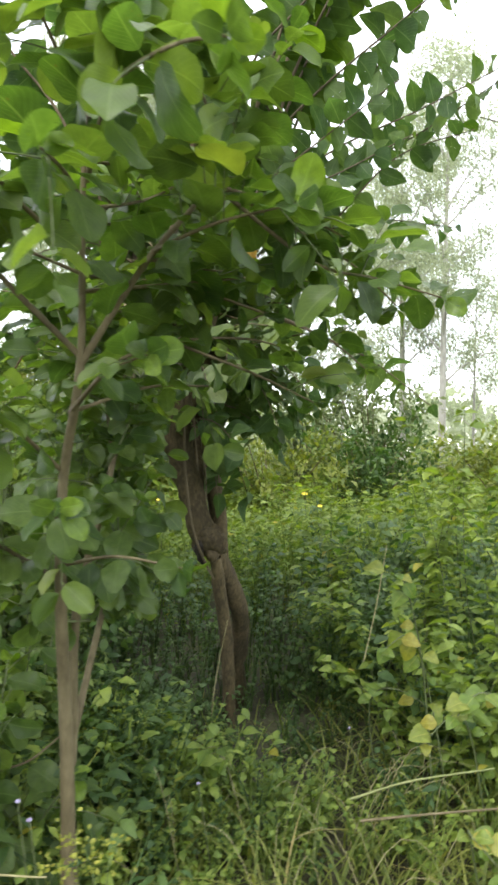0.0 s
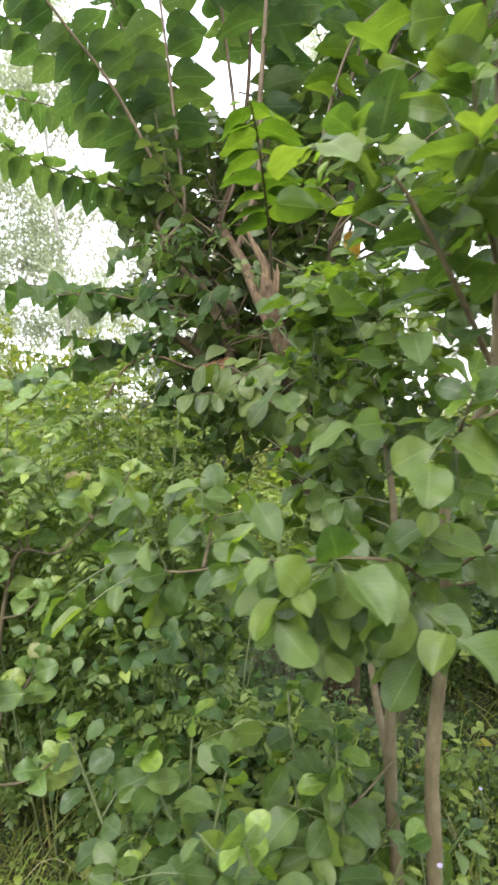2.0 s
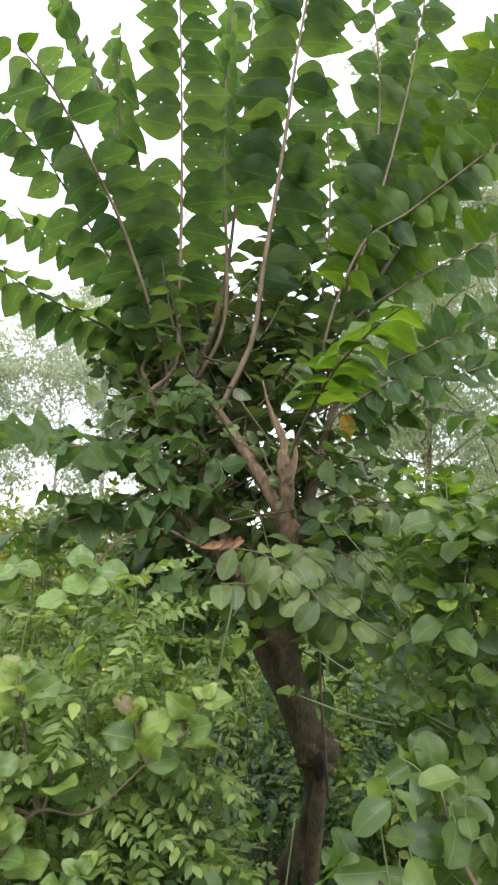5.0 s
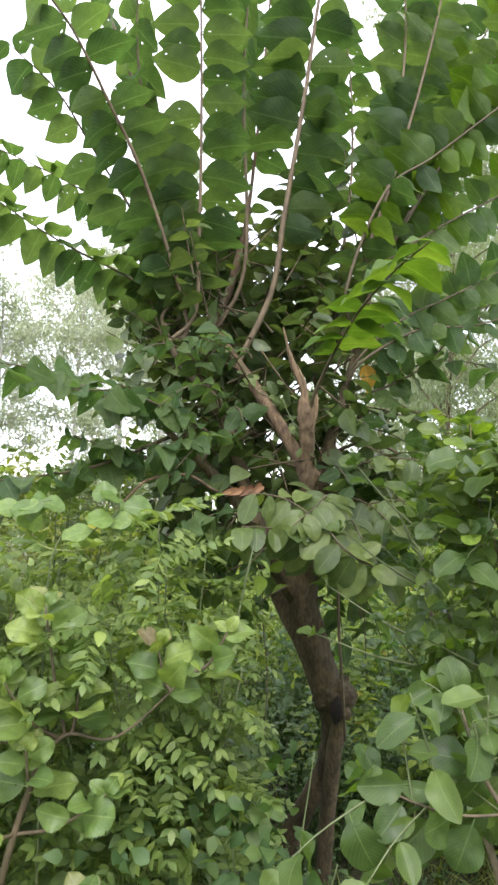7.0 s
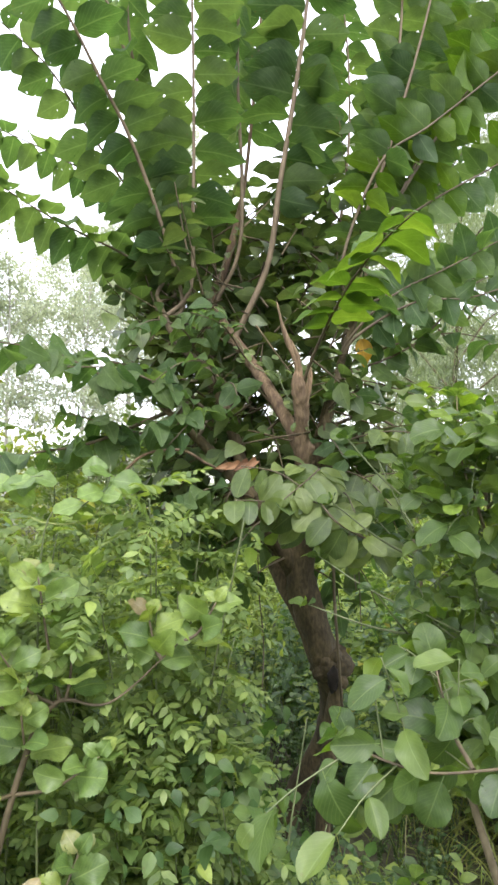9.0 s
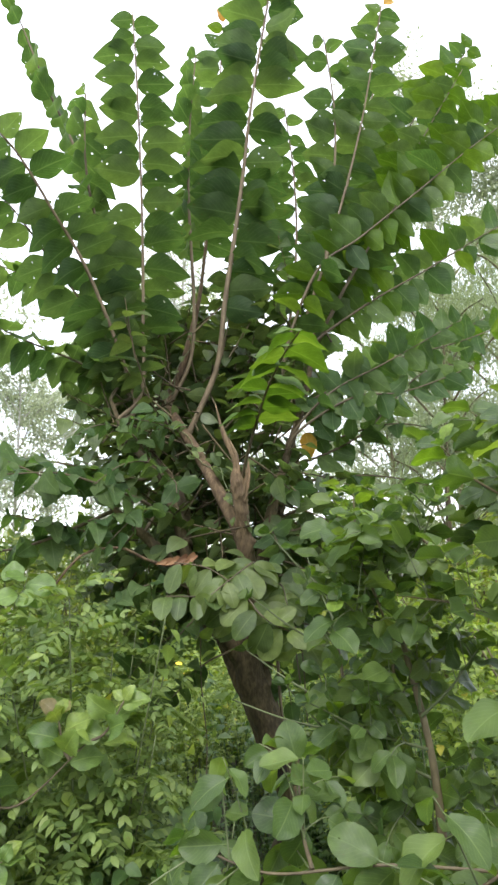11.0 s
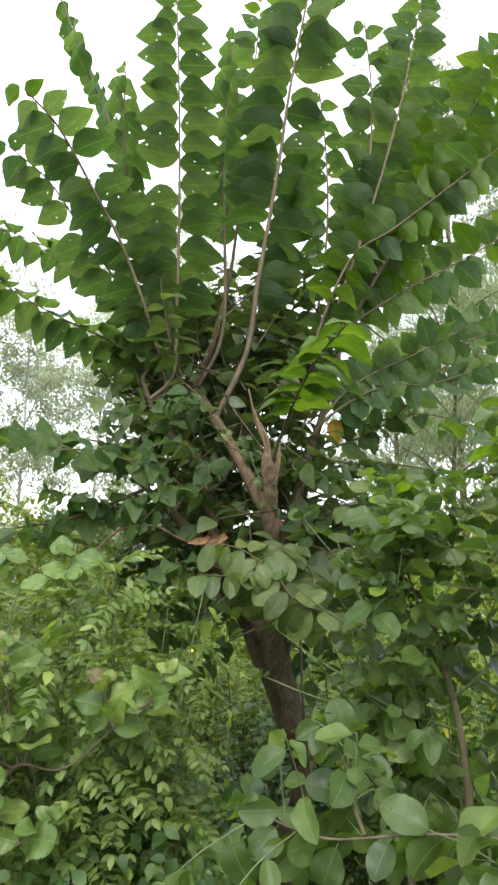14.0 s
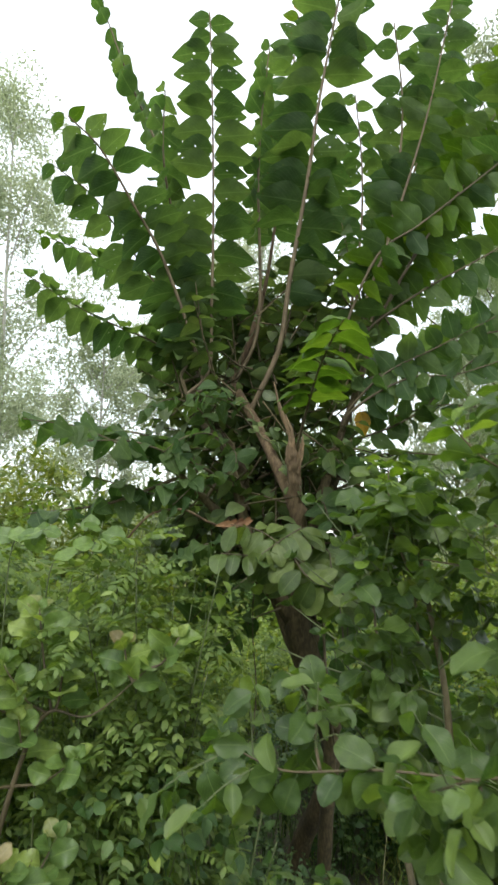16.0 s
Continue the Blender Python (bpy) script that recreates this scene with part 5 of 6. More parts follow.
# ---------------------------------------------------------------- shrubs with feathered leaves
def frond_template(pairs, ratio, seed):
    g = np.random.default_rng(seed)
    h = Heap()
    s = np.linspace(0.18, 0.97, pairs)
    x = np.zeros(pairs)
    rach = np.stack([x, np.linspace(0, 1, pairs), -0.42 * np.linspace(0, 1, pairs) ** 2], -1)
    h.tube(rach[::2], np.linspace(0.012, 0.005, len(rach[::2])), 3)
    lt = leaf_template("lance", ratio, 4, 2, 0.0, 0.25, 0.0)
    p = np.stack([x, s, -0.42 * s ** 2], -1)
    size = 0.25 * np.interp(s, [0, 0.5, 1], [0.75, 1, 0.7])
    for side in (1, -1):
        way = np.stack([np.full(pairs, side * 1.0), np.full(pairs, 0.45), np.full(pairs, -0.2)], -1) + g.normal(0, 0.20, (pairs, 3))
        h.leaves(lt, p, way, np.array([[side * 0.2, 0.1, 1.0]]) + g.normal(0, 0.34, (pairs, 3)), size * g.uniform(0.75, 1.2, pairs))
    h.leaves(lt, p[-1:], np.array([[0, 1.0, -0.4]]), np.array([[0, 0.2, 1.0]]), size[-1:] * 1.1)
    return h.arrays()


between_leaf = leaf_template("ovate", 0.66, 5, 3, 0.25, 0.3, 0.0)
FRONDS = [frond_template(n, r, s) for s, (n, r) in enumerate(((10, 0.46), (9, 0.50), (11, 0.45), (8, 0.52), (10, 0.48), (9, 0.47)))]
for base, rad, top, count in (
    ((-1.30, 3.05, 0.0), 0.6, 1.92, 240), ((-1.85, 3.30, 0.0), 0.6, 2.08, 240), ((-1.05, 2.80, 0.0), 0.42, 1.22, 150), ((-1.36, 2.92, 0.0), 0.42, 1.15, 150),
    ((-2.45, 3.3, 0.0), 0.6, 2.1, 180), ((-1.45, 3.95, 0.0), 0.55, 2.12, 190), ((-2.2, 4.3, 0.0), 0.7, 2.15, 200), ((-0.98, 3.5, 0.0), 0.35, 1.0, 90),
):
    ob = thing("feathered_shrub", base, "bushy green shrub with drooping feathered leaves", "shrub", "feathered shrubs")
    fr = Heap()
    for k in range(12):
        a, r = g.uniform(0, 6.28), rad * g.uniform(0.2, 0.75)
        b = np.array(base) + [0.06 * np.cos(a), 0.06 * np.sin(a), 0]
        t = np.array(base) + [r * np.cos(a), r * np.sin(a), top * g.uniform(0.72, 1.0)]
        c = curve([b, b + (t - b) * [0.35, 0.35, 0.55], t], 20)
        n = int(count * (2.1 if top > 1.3 else 1.2)) // 12
        i = g.integers(3, 20, n)
        i[:4] = 19
        turn = np.arange(n) * 2.4 + a
        way = np.stack([np.cos(turn), np.sin(turn), g.uniform(-0.35, 0.35, n)], -1)
        way[:4, 2] += 0.7
        keep = ~((c[i][:, 0] + 0.24 + 2.15 > 0.66 * (c[i][:, 1] - 0.93)) & (c[i][:, 2] > 0.8) & (c[i][:, 1] < 3.4))
        leafy = keep.mean() > 0.5
        i, way, n = i[keep], way[keep], int(keep.sum())
        if leafy:
            h = Heap()
            h.tube(c, np.linspace(0.007, 0.0022, 20), 5)
            part("stem", h, MAT_GREENSTEM, ob)
        if not n:
            continue
        fr.leaves(FRONDS[k % 6], c[i] + g.normal(0, 0.02, (n, 3)), way, UP[None] + 0.75 * way * [1, 1, 0] + g.normal(0, 0.22, (n, 3)), g.uniform(0.15, 0.25, n))
    part("fronds", fr, MAT_PINNATE, ob, "", "stuff")
    mixed = Heap()
    m = count // 7 if top > 1.3 else count * 2
    a, r, z = g.uniform(0, 6.28, m), rad * np.sqrt(g.uniform(0, 1, m)), top * g.uniform(0.35, 0.95, m)
    p = np.array(base) + np.stack([r * np.cos(a), r * np.sin(a), z], -1)
    p = p[~((p[:, 0] + 2.15 > 0.66 * (p[:, 1] - 0.93)) & (p[:, 2] > 0.8) & (p[:, 1] < 3.4))]
    m = len(p)
    mixed.leaves(between_leaf, p, g.normal(0, 0.7, (m, 3)) - [0, 0.2, 0.3], UP[None] + g.normal(0, 0.5, (m, 3)) - [0.1, 0.4, 0], g.uniform(0.045, 0.085, m))
    # Low shrubs get darker leaves: shade near the ground put into the colour.
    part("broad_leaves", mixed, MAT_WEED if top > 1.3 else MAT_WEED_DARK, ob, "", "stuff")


# ---------------------------------------------------------------- undergrowth
def plant_template(seed, height, leaves, size, ratio, spread, shape="lance", branches=4, far=False):
    g = np.random.default_rng(seed)
    h = Heap()
    lt = far_leaf(ratio) if far else leaf_template(shape, ratio, 3 if height > 0.9 else 4, 2, 0.25, 0.35, 0.0)
    for b in range(branches):
        a = b * 6.28 / branches + g.uniform(-0.5, 0.5)
        r = spread * g.uniform(0.3, 1.0)
        t = np.array([r * np.cos(a), r * np.sin(a), height * g.uniform(0.7, 1.0)])
        c = curve([(0, 0, 0), t * [0.3, 0.3, 0.55], t], 10)
        h.tube(c[::3] if not far else c[[0, 5, 9]], np.linspace(0.006, 0.002, 3 if far else 4), 3)
        n = leaves // branches
        i = g.integers(2, 10, n)
        turn = np.arange(n) * 2.4 + a
        way = np.stack([np.cos(turn), np.sin(turn), g.uniform(-0.3, 0.6, n)], -1)
        h.leaves(lt, c[i] + g.normal(0, 0.015, (n, 3)), way, UP[None] + g.normal(0, 0.3, (n, 3)), size * g.uniform(0.7, 1.2, n))
    return h.arrays()


WEEDS = [plant_template(100 + s, 1.0, 128, z, 0.55, 0.3) for s, z in enumerate((0.040, 0.052, 0.066))] + [plant_template(110 + s, 1.0, 96, z, 0.70, 0.32, "ovate") for s, z in enumerate((0.055, 0.075))]
WEEDS_FAR = [plant_template(130 + s, 1.0, 72, z, 0.55, 0.3, far=True) for s, z in enumerate((0.075, 0.10, 0.12))]
LOW = [plant_template(120 + s, 0.35, 36, z, r, 0.2, sh) for s, (z, r, sh) in enumerate(((0.042, 0.66, "ovate"), (0.030, 0.7, "oval"), (0.050, 0.4, "lance"), (0.024, 0.5, "lance"), (0.060, 0.6, "ovate")))]


def sow(name, templates, material, label, count, region, height, g, category="weeds", test=None, patchy=False, soft_edge=0.7):
    h = Heap()
    x0, x1, y0, y1 = region
    for k, t in enumerate(templates):
        n = count // len(templates)
        p = np.stack([g.uniform(x0, x1, n), g.uniform(y0, y1, n), np.zeros(n)], -1)
        edge = np.minimum(np.minimum(p[:, 0] - x0, x1 - p[:, 0]), np.minimum(p[:, 1] - y0, y1 - p[:, 1])) + 0.5 * np.sin(2.1 * p[:, 0]) * np.sin(1.7 * p[:, 1])
        p = p[g.uniform(0, 1, n) < np.clip(edge / soft_edge, 0, 1)]
        if test is not None:
            p = p[test(p)]
        h.plants(t, p, g.uniform(0, 6.28, len(p)), (height[0] + (height[1] - height[0]) * g.uniform(0, 1, len(p)) ** 1.5) * (1 if not patchy else np.clip(0.75 + 0.5 * np.sin(3.1 * p[:, 0] + 2.0 * np.sin(2.3 * p[:, 1])) * np.cos(2.7 * p[:, 1] + 1.0), 0.3, 1.3)))
    return setting(name, h, material, label, category)


g = np.random.default_rng(31)


def clear_of(p):
    gap = np.hypot(p[:, 0] - 0.35, (p[:, 1] - 3.4) * 0.9) < 0.42
    gap |= np.hypot(p[:, 0] + 0.13, p[:, 1] - 3.76) < 0.16
    gap |= (np.abs(p[:, 0] + 0.3) < 0.55) & (p[:, 1] > 2.6) & (p[:, 1] < 3.6)
    return ~gap


# Keeps light weeds out under the crown, where darker leaf colour stands for shade.
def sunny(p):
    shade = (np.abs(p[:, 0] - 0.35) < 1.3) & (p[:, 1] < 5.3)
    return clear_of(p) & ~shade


sow("tall_weeds", WEEDS, MAT_WEED, "dense field of light green waist-high weeds", 950, (-4.5, 8, 4.2, 8.4), (0.7, 1.3), g, test=sunny)
sow("field_weeds", WEEDS_FAR, MAT_WEED, "dense field of light green weeds farther back", 1250, (-5.5, 13, 7.4, 13.5), (0.8, 1.3), g)
sow("shade_weeds", WEEDS, MAT_WEED_DARK, "weeds under the tree, the shade put into darker green leaves", 290, (-3.2, 2.4, 3.4, 5.6), (0.55, 1.0), g, test=clear_of)
sow("far_weeds", WEEDS_FAR, MAT_BUSH, "distant thicket of pale green weeds", 700, (-14, 26, 12, 26), (1.2, 1.9), g)
sow("low_weeds", LOW, MAT_WEED, "low leafy weeds and creepers on the ground", 1000, (-3.0, 2.6, 1.9, 3.6), (0.45, 1.5), g, patchy=True)
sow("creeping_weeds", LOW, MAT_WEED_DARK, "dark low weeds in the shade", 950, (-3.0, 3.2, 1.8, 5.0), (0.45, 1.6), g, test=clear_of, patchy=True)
sow("leafy_weeds", LOW, MAT_WEED, "leafy weeds in the grass by the trunk", 620, (-1.2, 1.6, 1.9, 3.4), (0.7, 1.5), g, patchy=True)
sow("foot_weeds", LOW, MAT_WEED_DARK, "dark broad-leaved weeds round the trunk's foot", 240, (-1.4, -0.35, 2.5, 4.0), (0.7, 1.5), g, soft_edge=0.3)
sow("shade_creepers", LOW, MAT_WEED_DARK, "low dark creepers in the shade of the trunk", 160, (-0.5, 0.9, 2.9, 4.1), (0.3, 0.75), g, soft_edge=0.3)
BROAD = [plant_template(140 + s, 1.0, 44, z, 0.72, 0.34, "ovate") for s, z in enumerate((0.085, 0.105, 0.125))]
sow("broad_weeds", BROAD, MAT_WEED_DARK, "dark broad-leaved weeds among the light green ones", 150, (0.3, 3.8, 3.7, 6.6), (0.6, 1.25), g, test=clear_of)
for k, (x, y, top) in enumerate(((1.05, 3.3, 1.95), (1.35, 3.7, 2.0), (0.95, 3.9, 1.5), (1.6, 3.1, 1.7), (0.75, 3.0, 0.7), (1.9, 4.1, 1.9), (0.45, 3.95, 1.15), (0.72, 3.6, 1.05), (1.15, 2.9, 1.0), (0.6, 4.3, 1.3), (1.3, 2.5, 0.6))):
    weed = thing("tall_weed", (x, y, 0), "tall light green weed with thin stems", "weed", "tall weeds at the edge")
    lt = leaf_template("ovate", 0.55, 5, 3, 0.25, 0.3, 0.0)
    fol = Heap()
    for b in range(4):
        t = np.array([x, y, 0]) + [g.uniform(-0.45, 0.45), g.uniform(-0.4, 0.4), top * g.uniform(0.6, 1)]
        c = curve([(x, y, 0), (np.array([x, y, 0]) + t) / 2 + g.normal(0, 0.08, 3), t], 24)
        h = Heap()
        h.tube(c, np.linspace(0.004, 0.0015, 24), 5)
        part("stem", h, MAT_GREENSTEM, weed)
        i = np.repeat(np.arange(5, 24), 4)
        turn = np.arange(76) * 2.4
        fol.leaves(lt, c[i] + g.normal(0, 0.03, (76, 3)) * [1, 1, 0.5], np.stack([np.cos(turn), np.sin(turn), g.uniform(-0.2, 0.4, 76)], -1), UP[None] + g.normal(0, 0.35, (76, 3)), g.uniform(0.045, 0.10, 76))
    part("foliage", fol, MAT_WEED, weed, "", "stuff")

# climbing vine over the feathered shrubs
climber = thing("climbing_vine", (-1.70, 2.95, 0.0), "light green climbing vine with round leaves and curling tendrils", "vine")
round_leaf = [leaf_template("oval", r, 12, 7, 0.12, 0.2, 0.12, 0.06, 70 + k) for k, r in enumerate((0.98, 0.9, 1.05))]
ROUND = [leaf_mesh("leaf", t, MAT_ROUND) for t in round_leaf]
for pts in (
    [(-1.70, 2.95, 0.0), (-1.72, 2.93, 1.0), (-1.72, 2.88, 1.80), (-1.62, 2.81, 1.90), (-1.56, 2.78, 1.95), (-1.54, 2.80, 2.02)],
    [(-1.75, 3.00, 0.0), (-1.85, 2.98, 1.1), (-1.86, 2.95, 1.85), (-1.80, 2.92, 1.97), (-1.72, 2.89, 1.99)],
):
    c = curve(pts, 40)
    h = Heap()
    h.tube(c, np.linspace(0.004, 0.0015, 40), 5)
    stem = part("stem", h, MAT_GREENSTEM, climber)
    for k in range(24, 40, 2):
        a = k * 2.2
        hang_leaf(stem, ROUND[k % 3], c[k], (np.cos(a), -0.3 + 0.4 * np.sin(a), g.uniform(-0.3, 0.25)), (-0.3 + g.normal(0, 0.3), -0.6, 0.75 + g.normal(0, 0.2)), g.uniform(0.06, 0.105))
h = Heap()
h.tube(curve([(-1.56, 2.78, 1.93), (-1.59, 2.80, 1.87), (-1.65, 2.84, 1.845), (-1.72, 2.88, 1.85), (-1.76, 2.90, 1.87)], 20), 0.0022, 5)
part("tendril", h, MAT_FRESHSTEM, climber, "yellow-green curling tendril")

# creeper with yellowing leaves in the foreground
creeper = thing("creeper", (0.62, 2.3, 0.0), "creeper with large yellowing leaves over the weeds", "creeper")
vine_leaf = [leaf_template("ovate", 0.85, 8, 5, 0.2, 0.25, 0.2, 0.08, 60 + k) for k in range(2)]
YELLOWING = [leaf_mesh("leaf", t, MAT_VINE) for t in vine_leaf]
for pts in ([(0.55, 2.9, 0.0), (0.50, 2.85, 0.45), (0.60, 2.80, 0.55), (0.80, 2.75, 0.45)], [(0.75, 2.1, 0.0), (0.66, 2.0, 0.38), (0.64, 1.92, 0.44), (0.72, 1.85, 0.36)], [(0.9, 2.5, 0.0), (0.80, 2.4, 0.5), (0.72, 2.35, 0.62), (0.6, 2.3, 0.55)], [(0.72, 2.6, 0.0), (0.66, 2.55, 0.7), (0.58, 2.48, 1.05), (0.50, 2.42, 1.12)], [(0.80, 2.65, 0.0), (0.72, 2.62, 0.5), (0.62, 2.55, 0.84), (0.48, 2.5, 0.80)], [(0.95, 2.4, 0.0), (0.9, 2.35, 0.6), (0.80, 2.3, 0.72), (0.7, 2.25, 0.66)]):
    c = curve(pts, 24)
    h = Heap()
    h.tube(c, np.linspace(0.004, 0.002, 24), 5)
    vine = part("stem", h, MAT_GREENSTEM, creeper)
    for k in range(9, 24, 2):
        hang_leaf(vine, YELLOWING[k % 2], c[k], (g.uniform(-1, 1), g.uniform(-1, 0.4), g.uniform(-0.5, 0.3)), (g.uniform(-0.3, 0.3), -0.7, 0.8), g.uniform(0.045, 0.095))

# short grass of the clearing, thinning outwards
h = Heap()
n = 10000
a, d = g.uniform(0, 6.28, n), 7.5 * np.sqrt(g.uniform(0, 1, n)) * g.uniform(0.4, 1.0, n)
p = np.stack([-0.9 + d * np.cos(a), 0.2 + 0.8 * d * np.sin(a), np.zeros(n)], -1)
b = g.uniform(0, 6.28, n)
lean = g.uniform(0.2, 1.1, n)
short = leaf_template("blade", 0.05, 4, 2, 0.6, 0.5, 0.0)
h.leaves(short, p, np.stack([np.cos(b) * lean, np.sin(b) * lean, np.ones(n)], -1), np.stack([-np.cos(b), -np.sin(b), lean + 0.3], -1), g.uniform(0.06, 0.2, n))
setting("short_grass", h, MAT_GRASS, "short trodden grass of the clearing", "grass")
sow("clearing_weeds", LOW, MAT_WEED_DARK, "scattered low weeds in the trodden clearing", 380, (-6.5, 5.0, -4.5, 2.4), (0.15, 0.5), g, soft_edge=2.5)

# grass
h = Heap()
blade = leaf_template("blade", 0.035, 5, 2, 0.6, 0.55, 0.0)
n = 5200
p = np.stack([g.uniform(-2.8, 2.8, n), g.uniform(1.5, 4.0, n), np.zeros(n)], -1)
p = p[~((p[:, 0] > -1.2) & (p[:, 0] < 0.3) & (p[:, 1] > 2.5))]
n = len(p)
a = g.uniform(0, 6.28, n)
lean = g.uniform(0.1, 0.9, n)
h.leaves(blade, p, np.stack([np.cos(a) * lean, np.sin(a) * lean, np.ones(n)], -1), np.stack([-np.cos(a), -np.sin(a), lean + 0.3], -1), g.uniform(0.15, 0.42, n))
setting("grass", h, MAT_GRASS, "thin green grass with dry blades", "grass")

# thin dry stalks tangled in the grass
h = Heap()
for k in range(100):
    b = np.array([g.uniform(-1.6, 1.8), g.uniform(1.75, 3.0), 0.0])
    a, L = g.uniform(0, 6.28), g.uniform(0.25, 0.6)
    t = b + [L * np.cos(a) * 0.8, L * np.sin(a) * 0.5, g.uniform(0.08, 0.45)]
    h.tube(curve([b, (b + t) / 2 + [0, 0, g.uniform(0.1, 0.25)], t], 9), np.linspace(0.0018, 0.0008, 9), 4)
setting("dry_stalks", h, MAT_STRAW, "thin dry straw-coloured stalks tangled in the grass", "straw")

# straw stalks and fallen stems
for pts, r, mat, name, label in (
    ([(0.34, 2.33, 0.33), (0.56, 2.34, 0.39), (0.86, 2.35, 0.43)], 0.0048, MAT_STALK, "stalk", "pale green fallen stalk lying on the weeds"),
    ([(0.36, 2.23, 0.31), (0.60, 2.22, 0.34), (1.05, 2.25, 0.36)], 0.0048, MAT_STEM, "stalk", "dry brown stalk lying on the grass"),
    ([(0.50, 3.0, 0.60), (0.57, 3.05, 0.85), (0.63, 3.1, 1.12)], 0.0035, MAT_STRAW, "stalk", "dry upright straw-coloured stalk among weeds"),
    ([(-0.88, 2.12, 0.53), (-0.74, 2.10, 0.57), (-0.60, 2.09, 0.68)], 0.005, MAT_STEM, "twig", "thin bare twig beside the young stems"),
    ([(-0.20, 2.98, 0.03), (-0.20, 3.02, 0.40), (-0.13, 3.05, 0.78)], 0.003, MAT_STRAW, "stalk", "dry upright straw-coloured stalk by the trunk"),
    ([(-1.0, 1.75, 0.30), (-0.80, 1.70, 0.46), (-0.55, 1.72, 0.45)], 0.004, MAT_STRAW, "stalk", "arching pale dry stalk over the grass"),
):
    h = Heap()
    h.tube(curve(pts, 16), np.linspace(r, r * 0.6, 16), 6, 0.05, 3)
    tagged(new(name, h.mesh(name, mat)), label, "stalk")

# flowers
petal = leaf_template("oval", 0.7, 4, 3, 0.1, 0.1, 0.0)
for x, y, z, s, mat, label, name in (
    (0.50, 6.62, 1.13, 0.035, MAT_PETAL_Y, "small yellow daisy-like flower above the weeds", "yellow_flower"),
    (0.68, 6.9, 0.98, 0.03, MAT_PETAL_Y, "small yellow daisy-like flower above the weeds", "yellow_flower"),
    (-0.15, 6.5, 0.98, 0.022, MAT_PETAL_Y, "small yellow daisy-like flower above the weeds", "yellow_flower"),
    (-0.95, 6.3, 1.10, 0.028, MAT_PETAL_Y, "small yellow daisy-like flower above the weeds", "yellow_flower"),
    (-0.66, 1.81, 0.60, 0.008, MAT_PETAL_W, "tiny pale lilac tufted wildflower", "wild_flower"),
    (-0.62, 1.79, 0.56, 0.008, MAT_PETAL_W, "tiny pale lilac tufted wildflower", "wild_flower"),
    (-0.78, 1.86, 0.54, 0.007, MAT_PETAL_W, "tiny pale lilac tufted wildflower", "wild_flower"),
    (-0.20, 2.3, 0.40, 0.007, MAT_PETAL_W, "tiny pale lilac tufted wildflower", "wild_flower"),
    (0.42, 2.9, 0.34, 0.007, MAT_PETAL_W, "tiny pale lilac tufted wildflower", "wild_flower"),
):
    fl = thing(name, (x, y, 0), label, "flower", name + "s")
    h = Heap()
    h.tube(curve([(x + 0.05, y + 0.04, 0), (x + 0.02, y + 0.02, z * 0.6), (x, y, z)], 10), 0.002 + s * 0.03, 4)
    part("stem", h, MAT_GREENSTEM, fl)
    h = Heap()
    for k in range(8):
        a = k * 0.785
        h.leaves(petal, np.array([[x, y, z]]), np.array([[np.cos(a), np.sin(a) * 0.8, 0.25 + 0.3 * np.sin(a)]]), np.array([[-0.1, -0.6, 0.8]]), [s])
    part("petals", h, mat, fl)


# weed with clusters of tiny yellow-green florets at the foot of the young stem
florets = thing("flowering_weed", (-0.47, 1.70, 0.0), "thin weed with clusters of tiny yellow-green florets", "weed")
speck = leaf_template("oval", 0.7, 4, 3, 0.2, 0.2, 0.0)
for tip in ((-0.455, 1.66, 0.58), (-0.36, 1.64, 0.57), (-0.49, 1.63, 0.53), (-0.42, 1.70, 0.50)):
    tip = np.array(tip)
    h = Heap()
    h.tube(curve([(-0.47, 1.70, 0.0), (tip + [-0.47, 1.70, 0.0]) / 2 + [0.01, 0.02, 0.05], tip], 14), np.linspace(0.0022, 0.001, 14), 5)
    part("stem", h, MAT_GREENSTEM, florets)
    h = Heap()
    n = 46
    p = tip + g.normal(0, 1, (n, 3)) * [0.026, 0.022, 0.018]
    h.leaves(speck, p, g.normal(0, 1, (n, 3)) + UP * 0.3, g.normal(0, 0.5, (n, 3)) + [0, -0.5, 0.8], g.uniform(0.008, 0.016, n))
    part("flower_head", h, MAT_FLORET, florets, "head of tiny yellow-green florets", "stuff")


